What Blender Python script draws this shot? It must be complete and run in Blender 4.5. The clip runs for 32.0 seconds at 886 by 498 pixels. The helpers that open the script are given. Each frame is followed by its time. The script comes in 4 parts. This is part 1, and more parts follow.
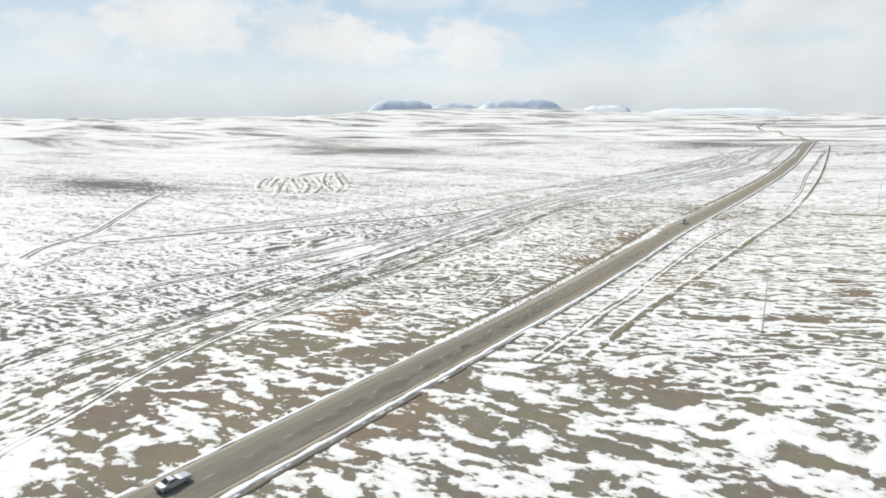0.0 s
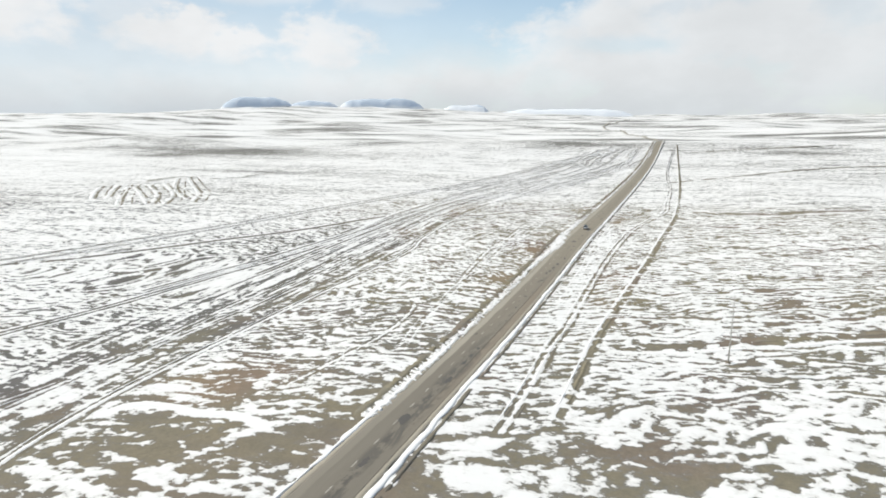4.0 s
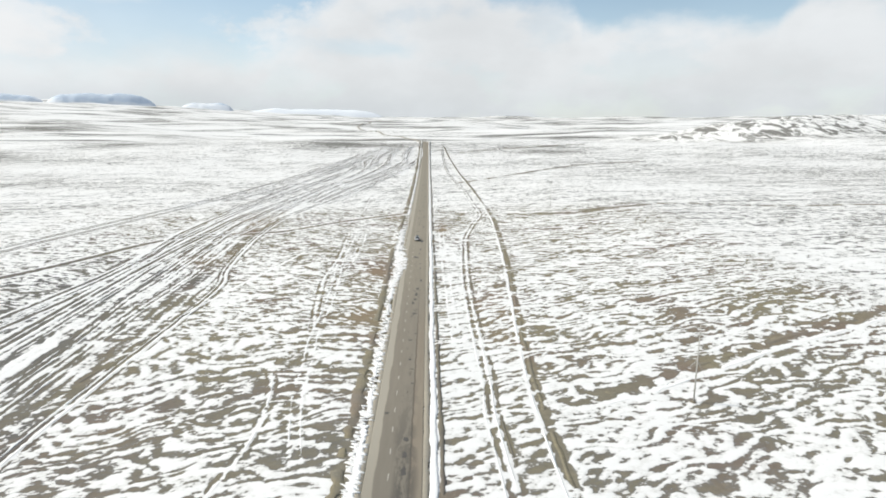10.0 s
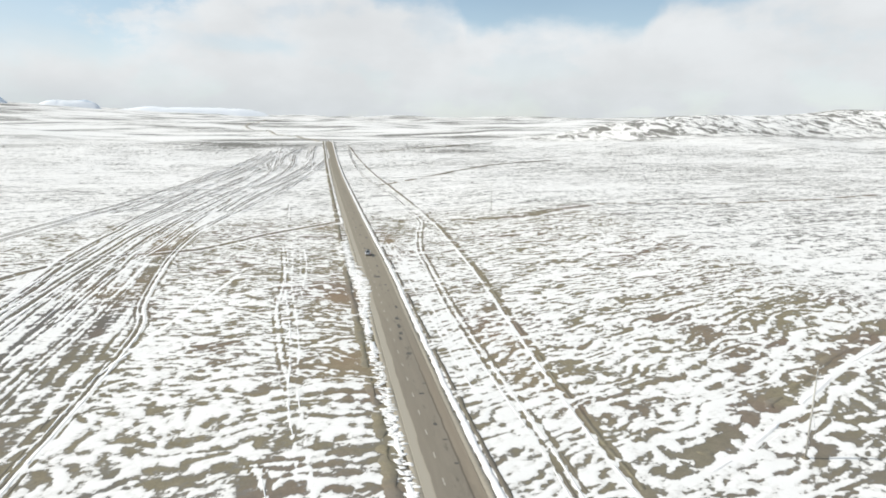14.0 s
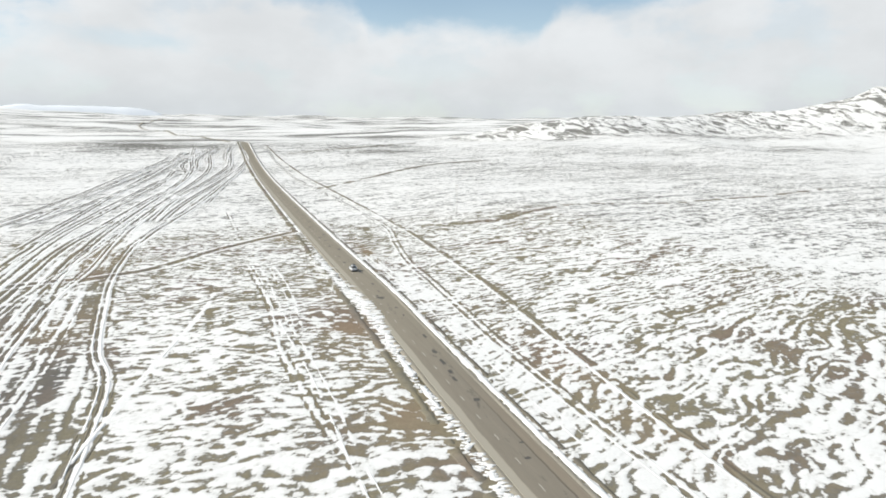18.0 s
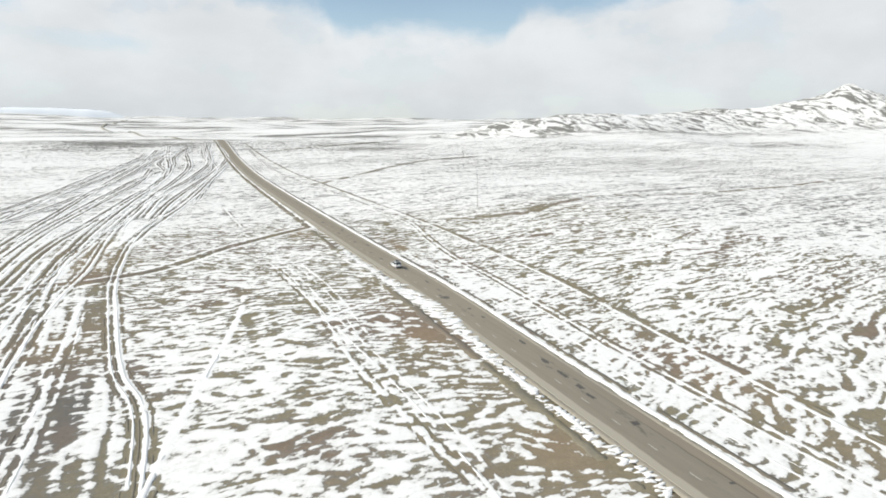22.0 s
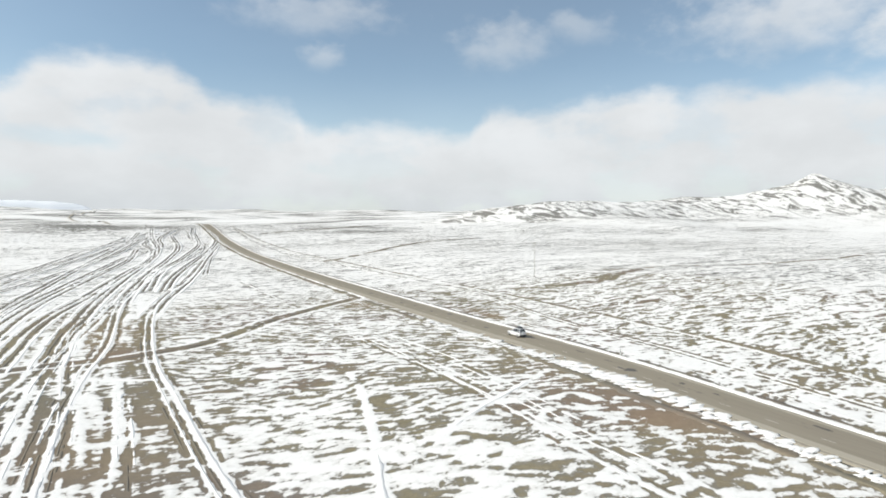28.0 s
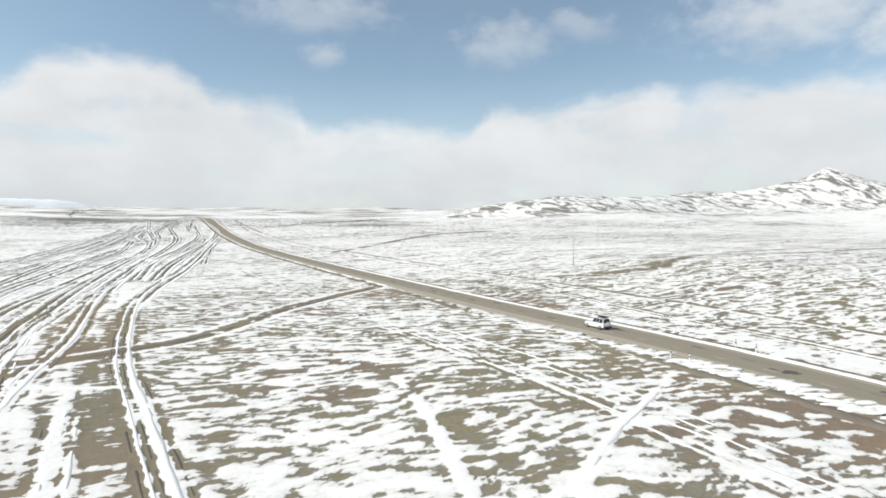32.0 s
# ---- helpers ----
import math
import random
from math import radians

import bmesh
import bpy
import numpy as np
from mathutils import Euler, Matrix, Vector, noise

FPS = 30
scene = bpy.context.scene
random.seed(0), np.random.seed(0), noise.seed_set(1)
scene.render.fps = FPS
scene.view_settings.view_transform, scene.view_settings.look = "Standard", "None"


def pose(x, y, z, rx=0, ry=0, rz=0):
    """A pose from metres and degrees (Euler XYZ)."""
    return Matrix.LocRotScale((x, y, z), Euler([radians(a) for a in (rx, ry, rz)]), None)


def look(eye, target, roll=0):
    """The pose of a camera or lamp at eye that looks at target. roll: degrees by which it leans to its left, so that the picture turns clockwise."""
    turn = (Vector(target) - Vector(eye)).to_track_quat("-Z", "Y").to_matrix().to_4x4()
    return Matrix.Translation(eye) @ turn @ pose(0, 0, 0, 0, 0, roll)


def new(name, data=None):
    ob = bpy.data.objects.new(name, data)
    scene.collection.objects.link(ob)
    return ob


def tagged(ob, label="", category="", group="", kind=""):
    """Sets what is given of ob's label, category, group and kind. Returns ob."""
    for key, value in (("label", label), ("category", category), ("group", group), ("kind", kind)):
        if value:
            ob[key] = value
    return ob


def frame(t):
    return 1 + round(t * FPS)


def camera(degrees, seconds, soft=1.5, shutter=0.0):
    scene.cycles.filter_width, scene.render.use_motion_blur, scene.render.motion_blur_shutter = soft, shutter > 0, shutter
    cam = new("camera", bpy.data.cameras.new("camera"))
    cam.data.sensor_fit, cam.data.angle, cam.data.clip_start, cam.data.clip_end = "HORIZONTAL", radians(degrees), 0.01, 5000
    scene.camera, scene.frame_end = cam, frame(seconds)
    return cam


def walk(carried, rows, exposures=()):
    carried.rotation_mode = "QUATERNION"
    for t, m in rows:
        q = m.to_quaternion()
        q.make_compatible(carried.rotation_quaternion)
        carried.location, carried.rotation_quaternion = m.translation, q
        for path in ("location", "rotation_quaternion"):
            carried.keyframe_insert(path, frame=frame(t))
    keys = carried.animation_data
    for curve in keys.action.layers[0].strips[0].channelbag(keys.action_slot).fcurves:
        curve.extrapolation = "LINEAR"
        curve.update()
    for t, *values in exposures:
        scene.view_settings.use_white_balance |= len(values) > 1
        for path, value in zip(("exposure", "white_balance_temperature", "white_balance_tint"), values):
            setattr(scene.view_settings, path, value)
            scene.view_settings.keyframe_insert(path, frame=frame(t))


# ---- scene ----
cam = camera(73.74, 32.0, 1.8)
PATH = [
    (0, (60.37, -29.88, 42.42), (3.50, 49.90, 22.40), -0.32),
    (0.5, (57.27, -27.15, 42.48), (1.37, 53.31, 22.47), -0.30),
    (1, (54.14, -24.51, 42.57), (-0.18, 57.02, 22.52), -0.27),
    (1.5, (51.03, -21.99, 42.68), (-1.44, 60.73, 22.57), -0.24),
    (2, (47.98, -19.60, 42.81), (-1.95, 64.66, 22.65), -0.22),
    (2.5, (45.02, -17.35, 42.96), (-1.71, 68.73, 22.80), -0.19),
    (3, (42.14, -15.21, 43.11), (-1.63, 72.40, 22.93), -0.16),
    (3.5, (39.36, -13.20, 43.24), (-0.73, 76.15, 22.99), -0.13),
    (5.5, (28.50, -5.72, 43.44), (-0.99, 87.64, 23.09), -0.04),
    (6, (25.66, -3.45, 43.35), (0.39, 91.14, 23.00), -0.02),
    (6.5, (22.78, -1.00, 43.23), (1.90, 94.67, 22.93), 0.02),
    (7, (19.93, 1.48, 43.14), (3.63, 98.03, 22.85), 0.06),
    (7.5, (17.12, 3.98, 43.12), (4.86, 101.13, 22.87), 0.10),
    (8, (14.41, 6.56, 43.14), (4.49, 103.98, 22.88), 0.13),
    (8.5, (11.80, 9.25, 43.16), (4.07, 106.87, 22.89), 0.15),
    (9, (9.29, 12.04, 43.15), (4.74, 109.86, 22.90), 0.17),
    (9.5, (6.85, 14.91, 43.11), (5.29, 112.84, 22.89), 0.19),
    (10, (4.44, 17.91, 43.06), (6.85, 115.81, 22.83), 0.21),
    (10.5, (2.04, 21.07, 42.99), (9.69, 118.71, 22.79), 0.23),
    (11, (-0.33, 24.38, 42.91), (12.22, 121.52, 22.74), 0.25),
    (11.5, (-2.66, 27.83, 42.82), (13.56, 124.41, 22.61), 0.27),
    (12, (-4.94, 31.36, 42.73), (12.77, 127.68, 22.52), 0.28),
    (12.5, (-7.19, 34.92, 42.64), (11.30, 131.09, 22.42), 0.28),
    (13, (-9.47, 38.44, 42.55), (9.43, 134.54, 22.35), 0.27),
    (13.5, (-11.81, 41.89, 42.47), (7.59, 137.88, 22.24), 0.26),
    (14, (-14.25, 45.27, 42.40), (5.88, 141.11, 22.18), 0.25),
    (14.5, (-16.79, 48.65, 42.32), (4.55, 144.24, 22.11), 0.24),
    (15, (-19.41, 52.07, 42.23), (4.13, 147.14, 22.01), 0.24),
    (15.5, (-22.05, 55.52, 42.11), (3.82, 149.98, 21.86), 0.26),
    (17.5, (-31.81, 69.29, 41.49), (2.43, 161.07, 21.40), 0.31),
    (18, (-33.76, 72.83, 41.29), (1.25, 164.32, 21.20), 0.30),
    (18.5, (-35.50, 76.35, 41.00), (0.14, 167.61, 20.99), 0.26),
    (19, (-37.17, 79.76, 40.59), (-1.26, 170.93, 20.62), 0.23),
    (19.5, (-38.78, 83.04, 40.00), (-2.53, 174.08, 20.10), 0.19),
    (20, (-40.35, 86.23, 39.22), (-3.53, 177.07, 19.39), 0.15),
    (20.5, (-41.87, 89.42, 38.25), (-4.20, 179.91, 18.47), 0.11),
    (21, (-43.32, 92.65, 37.16), (-4.61, 182.70, 17.32), 0.07),
    (21.5, (-44.71, 95.92, 36.02), (-5.33, 185.68, 16.21), 0.03),
    (22, (-46.06, 99.23, 34.89), (-6.37, 188.85, 15.11), 0.00),
    (22.5, (-47.40, 102.54, 33.77), (-7.36, 192.00, 13.95), -0.02),
    (23, (-48.73, 105.84, 32.68), (-8.44, 195.18, 12.80), -0.05),
    (23.5, (-50.09, 109.12, 31.60), (-9.60, 198.49, 12.25), -0.07),
    (24, (-51.48, 112.38, 30.54), (-10.62, 202.03, 13.41), -0.09),
    (24.5, (-52.91, 115.64, 29.50), (-11.70, 205.67, 15.53), -0.12),
    (25, (-54.34, 118.88, 28.51), (-12.77, 209.24, 18.17), -0.15),
    (25.5, (-55.75, 122.11, 27.55), (-13.94, 212.60, 19.64), -0.18),
    (26, (-57.13, 125.34, 26.61), (-15.21, 215.98, 21.34), -0.20),
    (26.5, (-58.49, 128.68, 25.71), (-16.40, 219.30, 21.54), -0.21),
    (28.5, (-63.31, 142.93, 22.85), (-16.40, 231.12, 18.26), -0.14),
    (29, (-63.45, 146.18, 22.11), (-15.25, 233.68, 17.52), -0.13),
    (29.5, (-63.08, 149.28, 21.38), (-14.30, 236.46, 16.77), -0.14),
    (30, (-62.49, 152.37, 20.66), (-13.53, 239.44, 16.02), -0.15),
    (30.5, (-61.76, 155.47, 19.96), (-12.59, 242.43, 15.34), -0.16),
    (31, (-60.92, 158.64, 19.25), (-11.63, 245.52, 14.53), -0.17),
    (31.5, (-60.02, 161.89, 18.55), (-11.54, 249.23, 13.76), -0.19),
    (32, (-59.09, 165.25, 17.84), (-13.94, 254.35, 13.19), -0.22),
]
walk(cam, [(t, look(eye, target, roll)) for t, eye, target, roll in PATH])

# ---- world, sun ----
SUN_EL, SUN_AZ = radians(41), radians(284)      # azimuth clockwise from +y
world = bpy.data.worlds.new("sky")
scene.world = world
world.use_nodes = True


class Nodes:
    """Short hand for building node trees."""

    def __init__(self, tree):
        self.tree = tree
        tree.nodes.clear()

    def add(self, kind, **sets):
        n = self.tree.nodes.new(kind)
        for key, value in sets.items():
            setattr(n, key, value)
        return n

    def link(self, a, b):
        self.tree.links.new(a, b)

    def put(self, socket, value):
        if isinstance(value, bpy.types.NodeSocket):
            self.link(value, socket)
        elif value is not None:
            socket.default_value = value

    def math(self, op, a, b=None, c=None, clamp=False):
        n = self.add("ShaderNodeMath", operation=op, use_clamp=clamp)
        for i, v in enumerate((a, b, c)):
            self.put(n.inputs[i], v)
        return n.outputs[0]

    def vec(self, op, a, b=None):
        n = self.add("ShaderNodeVectorMath", operation=op)
        for i, v in enumerate((a, b)):
            self.put(n.inputs[i], v)
        return n.outputs["Value"] if op in ("DOT_PRODUCT", "LENGTH") else n.outputs[0]

    def noise(self, vector, scale, detail=4.0, rough=0.5, distortion=0.0):
        n = self.add("ShaderNodeTexNoise")
        self.put(n.inputs["Vector"], vector)
        self.put(n.inputs["Scale"], scale)
        self.put(n.inputs["Detail"], detail)
        self.put(n.inputs["Roughness"], rough)
        self.put(n.inputs["Distortion"], distortion)
        return n.outputs["Fac"]

    def smooth(self, value, low, high, to_low=0.0, to_high=1.0):
        n = self.add("ShaderNodeMapRange", interpolation_type="SMOOTHSTEP")
        for i, v in enumerate((value, low, high, to_low, to_high)):
            self.put(n.inputs[i], v)
        return n.outputs[0]

    def mix(self, fac, a, b):
        n = self.add("ShaderNodeMix", data_type="RGBA")
        self.put(n.inputs[0], fac)
        self.put(n.inputs[6], a)
        self.put(n.inputs[7], b)
        return n.outputs[2]

    def attr(self, name):
        return self.add("ShaderNodeAttribute", attribute_name=name).outputs["Fac"]

    def xyz(self, x, y, z):
        n = self.add("ShaderNodeCombineXYZ")
        for i, v in enumerate((x, y, z)):
            self.put(n.inputs[i], v)
        return n.outputs[0]


def rgb(r, g, b):
    return (r, g, b, 1.0)


# top of the cloud bank along the horizon: bearing and height in degrees
BANK = ((-75, 4.6), (-60, 4.0), (-45, 4.2), (-38, 4.6), (-33, 5.2), (-27, 5.6), (-21, 6.4), (-17, 5.8), (-14, 6.6), (-11, 10.0), (-7, 13.0), (-3, 13.8), (2.2, 13.6), (4.4, 12.6),
        (5.8, 11.2), (9, 10.8), (13, 10.5), (14, 8.9), (20.8, 9.1), (26.2, 8.6), (29.3, 7.7), (31.3, 10.3), (35, 10.6), (40.6, 11.0), (46.4, 11.7), (49.3, 10.9), (52, 11.4), (57, 11.1), (64, 10.8), (85, 9.0))
# single clouds over it: bearing, height, half width, half height, density
PUFFS = ((16, 15.2, 1.8, 1.3, 0.4), (32.5, 16.5, 4.8, 2.3, 0.4), (40, 17.5, 3.0, 1.5, 0.34), (14.5, 18.9, 7.5, 1.9, 0.42), (58, 16.8, 10.0, 3.2, 0.7), (68, 15.2, 8.0, 4.0, 0.9),
         (-58.2, 9.0, 7.5, 3.2, 1.0), (-49, 9.6, 4.0, 1.8, 0.6), (-45.4, 7.8, 6.0, 2.4, 1.0), (-41.2, 7.2, 3.6, 1.8, 1.0), (-33, 7.2, 5.0, 2.6, 1.0), (-38, 11.4, 6.0, 1.3, 0.55),
         (-27, 11.0, 5.0, 1.4, 0.5), (-9, 7.4, 9.0, 3.2, 0.95), (-67, 7.0, 4.5, 2.4, 0.6))


def build_sky():
    n = Nodes(world.node_tree)
    sky = n.add("ShaderNodeTexSky", sky_type="NISHITA", sun_disc=False, sun_elevation=SUN_EL, sun_rotation=SUN_AZ)
    sky.altitude, sky.air_density, sky.dust_density = 1500.0, 1.0, 0.02
    way = n.add("ShaderNodeTexCoord").outputs["Generated"]
    parts = n.add("ShaderNodeSeparateXYZ")
    n.link(way, parts.inputs[0])
    elev = parts.outputs[2]
    az = n.math("DEGREES", n.math("ARCTAN2", parts.outputs[0], parts.outputs[1]))
    el = n.math("DEGREES", n.math("ARCSINE", elev))
    flat = n.vec("MULTIPLY", way, (1.0, 1.0, 1.7))
    # billows that ruffle every cloud's edge
    soft = n.math("SUBTRACT", n.noise(n.vec("ADD", flat, (3.1, 0.7, 0.0)), 9.0, 3.0, 0.5), 0.5)
    soft_b = n.math("SUBTRACT", n.noise(n.vec("ADD", flat, (5.7, 1.3, 2.0)), 11.0, 3.0, 0.5), 0.5)
    fine = n.math("SUBTRACT", n.noise(n.vec("ADD", flat, (0.0, 4.0, 1.0)), 26.0, 5.0, 0.55), 0.5)
    billow = n.math("ADD", n.math("MULTIPLY", soft, 2.6), n.math("MULTIPLY", fine, 2.0))
    top = n.add("ShaderNodeValToRGB")
    n.link(n.smooth(az, -90.0, 90.0), top.inputs[0])
    top.inputs[0].links[0].from_node.interpolation_type = "LINEAR"
    stops = top.color_ramp.elements
    for k, (where, height) in enumerate(BANK):
        stop = stops[k] if k < 2 else stops.new((where + 90) / 180)
        stop.position, stop.color = (where + 90) / 180, rgb(height / 20, height / 20, height / 20)
    over = n.math("SUBTRACT", n.math("ADD", n.math("MULTIPLY", top.outputs[0], 20.0), billow), el)
    blur = n.smooth(az, -22, -9, 2.2, 1.1)
    cover = n.smooth(n.math("DIVIDE", over, blur), -0.9, 1.3)
    at = n.xyz(n.math("ADD", az, n.math("MULTIPLY", soft_b, 4.0)), n.math("ADD", el, n.math("MULTIPLY", billow, 0.7)), 0.0)
    for where, height, wide, tall, dense in PUFFS:
        near = n.vec("LENGTH", n.vec("MULTIPLY", n.vec("SUBTRACT", at, (where, height, 0.0)), (1 / wide, 1 / tall, 0.0)))
        cover = n.math("MAXIMUM", cover, n.smooth(n.math("ADD", near, n.math("MULTIPLY", fine, 1.7)), 1.15 if where < 0 else 1.35, 0.45 if where < 0 else 0.0, 0.0, dense))
    # thin places inside the bank
    hole = n.vec("LENGTH", n.vec("MULTIPLY", n.vec("SUBTRACT", at, (-5.5, 7.0, 0.0)), (1 / 5.0, 1 / 1.1, 0.0)))
    cover = n.math("MULTIPLY", cover, n.smooth(hole, 0.2, 1.1, 0.55, 1.0))
    cover = n.math("MULTIPLY", cover, n.smooth(n.noise(n.vec("ADD", flat, (1.7, 6.1, 4.0)), 8.0, 4.0, 0.55), 0.34, 0.5, 0.74, 1.0))
    # broken cumulus over the rest of the sky
    lump = n.math("ADD", n.noise(n.vec("ADD", flat, (3.1, 0.7, 0.0)), 5.2, 5.0, 0.5), n.math("MULTIPLY", fine, 0.32))
    rest = n.math("MAXIMUM", n.smooth(n.math("ABSOLUTE", az), 72, 92), n.smooth(el, 20, 25))
    loose = n.smooth(n.math("ADD", lump, n.smooth(elev, 0.015, 0.25, 0.26, -0.06)), 0.46, 0.66)
    cover = n.math("ADD", n.math("MULTIPLY", cover, n.math("SUBTRACT", 1.0, rest)), n.math("MULTIPLY", loose, rest))
    veil = n.smooth(az, -48, 8, 0.22, 0.0)
    haze = n.math("ADD", n.smooth(elev, 0.03, 0.26, 0.42, 0.10), n.math("MULTIPLY", veil, n.smooth(elev, 0.10, 0.24, 1.0, 0.0)))
    cover = n.math("ADD", haze, n.math("MULTIPLY", cover, n.math("SUBTRACT", 0.985, haze)))
    white = n.mix(n.smooth(elev, 0.0, 0.09), n.mix(n.smooth(az, -35, 5), rgb(0.70, 0.765, 0.815), rgb(0.79, 0.835, 0.87)), n.mix(n.smooth(az, -30, 0), rgb(0.93, 0.945, 0.955), rgb(0.89, 0.918, 0.937)))
    shade = n.math("MULTIPLY", n.smooth(over, 0.0, 5.0, 1.03, 0.975), n.smooth(n.noise(n.vec("ADD", flat, (7.0, 2.0, 3.0)), 6.0, 5.0, 0.55), 0.32, 0.68, 0.945, 1.045))
    white = n.vec("SCALE", white)
    n.link(shade, white.node.inputs["Scale"])
    back = n.add("ShaderNodeBackground")
    # thin cloud tint toward the sun, added to dim the sky model's glow
    thin = n.math("MULTIPLY", n.smooth(n.math("ABSOLUTE", n.math("ADD", az, 90.0)), 38, 95, 0.8, 0.0), n.smooth(el, 18, 40, 1.0, 0.3))
    n.link(n.mix(thin, n.vec("MULTIPLY", sky.outputs[0], (0.151, 0.155, 0.138)), rgb(0.49, 0.65, 0.79)), back.inputs[0])
    back.inputs[1].default_value = 1.0
    cloud = n.add("ShaderNodeBackground")
    n.link(white, cloud.inputs[0])
    cloud.inputs[1].default_value = CLOUD
    both = n.add("ShaderNodeMixShader")
    n.link(cover, both.inputs[0])
    n.link(back.outputs[0], both.inputs[1])
    n.link(cloud.outputs[0], both.inputs[2])
    n.link(both.outputs[0], n.add("ShaderNodeOutputWorld").inputs[0])


CLOUD = 0.96
build_sky()
sun_data = bpy.data.lights.new("sun", "SUN")
sun_data.energy, sun_data.angle, sun_data.color = 4.7, radians(0.6), (1.0, 0.972, 0.893)
sun_way = Vector((math.sin(SUN_AZ) * math.cos(SUN_EL), math.cos(SUN_AZ) * math.cos(SUN_EL), math.sin(SUN_EL)))
new("sun", sun_data).matrix_world = look(sun_way * 100, (0, 0, 0))
scene.view_settings.exposure = -0.125

# ---- lie of the land ----


def lattice(ix, iy, seed):
    h = (ix * 374761393 + iy * 668265263 + seed * 974634777) & 0xFFFFFFFF
    h = ((h ^ (h >> 13)) * 1274126177) & 0xFFFFFFFF
    return ((h ^ (h >> 16)) & 0xFFFF) / 65535.0


def value_noise(x, y, seed):
    """Smooth noise from 0 to 1 over unit cells."""
    ix, iy = np.floor(x).astype(np.int64), np.floor(y).astype(np.int64)
    u, v = x - ix, y - iy
    u, v = u * u * u * (u * (u * 6 - 15) + 10), v * v * v * (v * (v * 6 - 15) + 10)
    a, b = lattice(ix, iy, seed), lattice(ix + 1, iy, seed)
    c, d = lattice(ix, iy + 1, seed), lattice(ix + 1, iy + 1, seed)
    return (a * (1 - u) + b * u) * (1 - v) + (c * (1 - u) + d * u) * v


def cloudy(x, y, seed, octaves=4, gain=0.5):
    total, amp, norm = 0.0, 1.0, 0.0
    for o in range(octaves):
        k = 2.0**o
        total = total + amp * value_noise(x * k + 17.3 * o, y * k + 9.1 * o, seed + o)
        norm, amp = norm + amp, amp * gain
    return total / norm


def step(v, low, high):
    t = np.clip((v - low) / (high - low), 0, 1)
    return t * t * (3 - 2 * t)


ALONG = np.array([-400, -23, 45, 102, 158, 200, 225, 250, 283, 373, 450, 525, 565, 620, 668, 720, 770, 810, 850, 885, 1050, 1300, 1700, 2800, 4000, 5600.0])
RISE = np.array([8, 1.85, 0.7, 0.1, 0.2, 0.9, 1.3, 1.6, 1.7, 1.7, 2.1, 2.9, 4.0, 6.2, 8.6, 12.5, 17.2, 20.8, 22.9, 22.3, 17, 16, 24, 52, 92, 140.0])
FINE_Y = np.arange(-400, 5600, 4.0)
_k = np.exp(-0.5 * (np.arange(-12, 13) / 5.0) ** 2)
FINE_Z = np.convolve(np.pad(np.interp(FINE_Y, ALONG, RISE), 12, mode="edge"), _k / _k.sum(), mode="valid")


def ridge(x, y):
    """The long hill to the right of the road, 1 along its crest."""
    s = np.clip((x - 480) / 720, 0, 1.4)
    line = 1130 - 170 * s + 40 * np.sin(x / 120)
    d = (y - line) / (130 + 50 * s)
    return step(x, 330, 600) * np.exp(-d * d)


def land(x, y):
    """Height of the bare land."""
    x, y = np.asarray(x, float), np.asarray(y, float)
    r = np.hypot(x * 0.9, y)
    far = np.where(y > 0, np.maximum(y, r * step(r, 900, 1800) + y * (1 - step(r, 900, 1800))), y)
    far = far + 150 * step(np.abs(x), 12, 220) * step(y, 420, 800) * (cloudy(x / 260, y / 330, 15, 3) - 0.5)
    z = np.interp(far, FINE_Y, FINE_Z)
    off = step(np.abs(x), 6, 60)
    z = z + off * (cloudy(x / 90, y / 70, 5, 3) - 0.5) * 1.2
    near = step(-r, -700, -350)
    z = z + near * (3.2 * step(x, 10, 110) * step(y, 60, 260) - 2.2 * step(-x, 8, 60) * step(-y, -240, -60))
    z = z + 0.95 * np.exp(-(((y - 207) / np.where(y < 207, 50, 38)) ** 2)) * step(x, -58, -26)      # low swell
    wide = step(r, 900, 2200)
    z = z + wide * (cloudy(x / 700, y / 420, 9, 4) - 0.5) * 52
    z = z + 15 * step(np.abs(x), 25, 220) * step(y, 520, 800) * step(-r, -2300, -1500) * (cloudy(x / 210, y / 240, 19, 3) - 0.5)
    # ridge with bare ribs to the right of the road, and its highest knoll
    crest = 36 + 34 * np.clip((x - 480) / 720, 0, 1.4) + 22 * (cloudy(x / 130, y / 200, 21, 3) - 0.5)
    z = z + crest * ridge(x, y)
    bearing = np.degrees(np.arctan2(-x, np.maximum(y, 1)))
    z = z + 88 * step(r, 2600, 4700) * np.exp(-(((bearing - 33) / 17) ** 2))
    q = np.hypot((x - 1241) / 105, (y - 915) / 110)
    z = z + 46 * np.exp(-q * 1.6) * (0.9 + 0.3 * cloudy(x / 40, y / 60, 33, 3))
    return z


def axis(low, high, cell, end_low, end_high, grow):
    mid = list(np.arange(low, high, cell))
    for sign, start, end, out in ((-1, low, end_low, mid), (1, mid[-1], end_high, mid)):
        v, c, some = start, cell, []
        while sign * (end - v) > 0:
            c *= grow
            v += sign * c
            some.append(v)
        if sign < 0:
            mid = some[::-1] + mid
        else:
            mid = mid + some
    return np.array(mid)


HALF = 4.4     # half the width of the road with its shoulders


EDGE_Y = np.array([-40, 20, 90, 180, 250, 320, 372, 435, 540, 720, 860.0])
EDGE_R = np.array([-18, -38, -52, -53, -59, -56, -45, -32, -21, -14, -10.0])    # inner edge of the belt of wheel tracks
EDGE_L = np.array([-60, -80, -86, -92, -98, -104, -100, -92, -74, -48, -30.0])   # outer edge


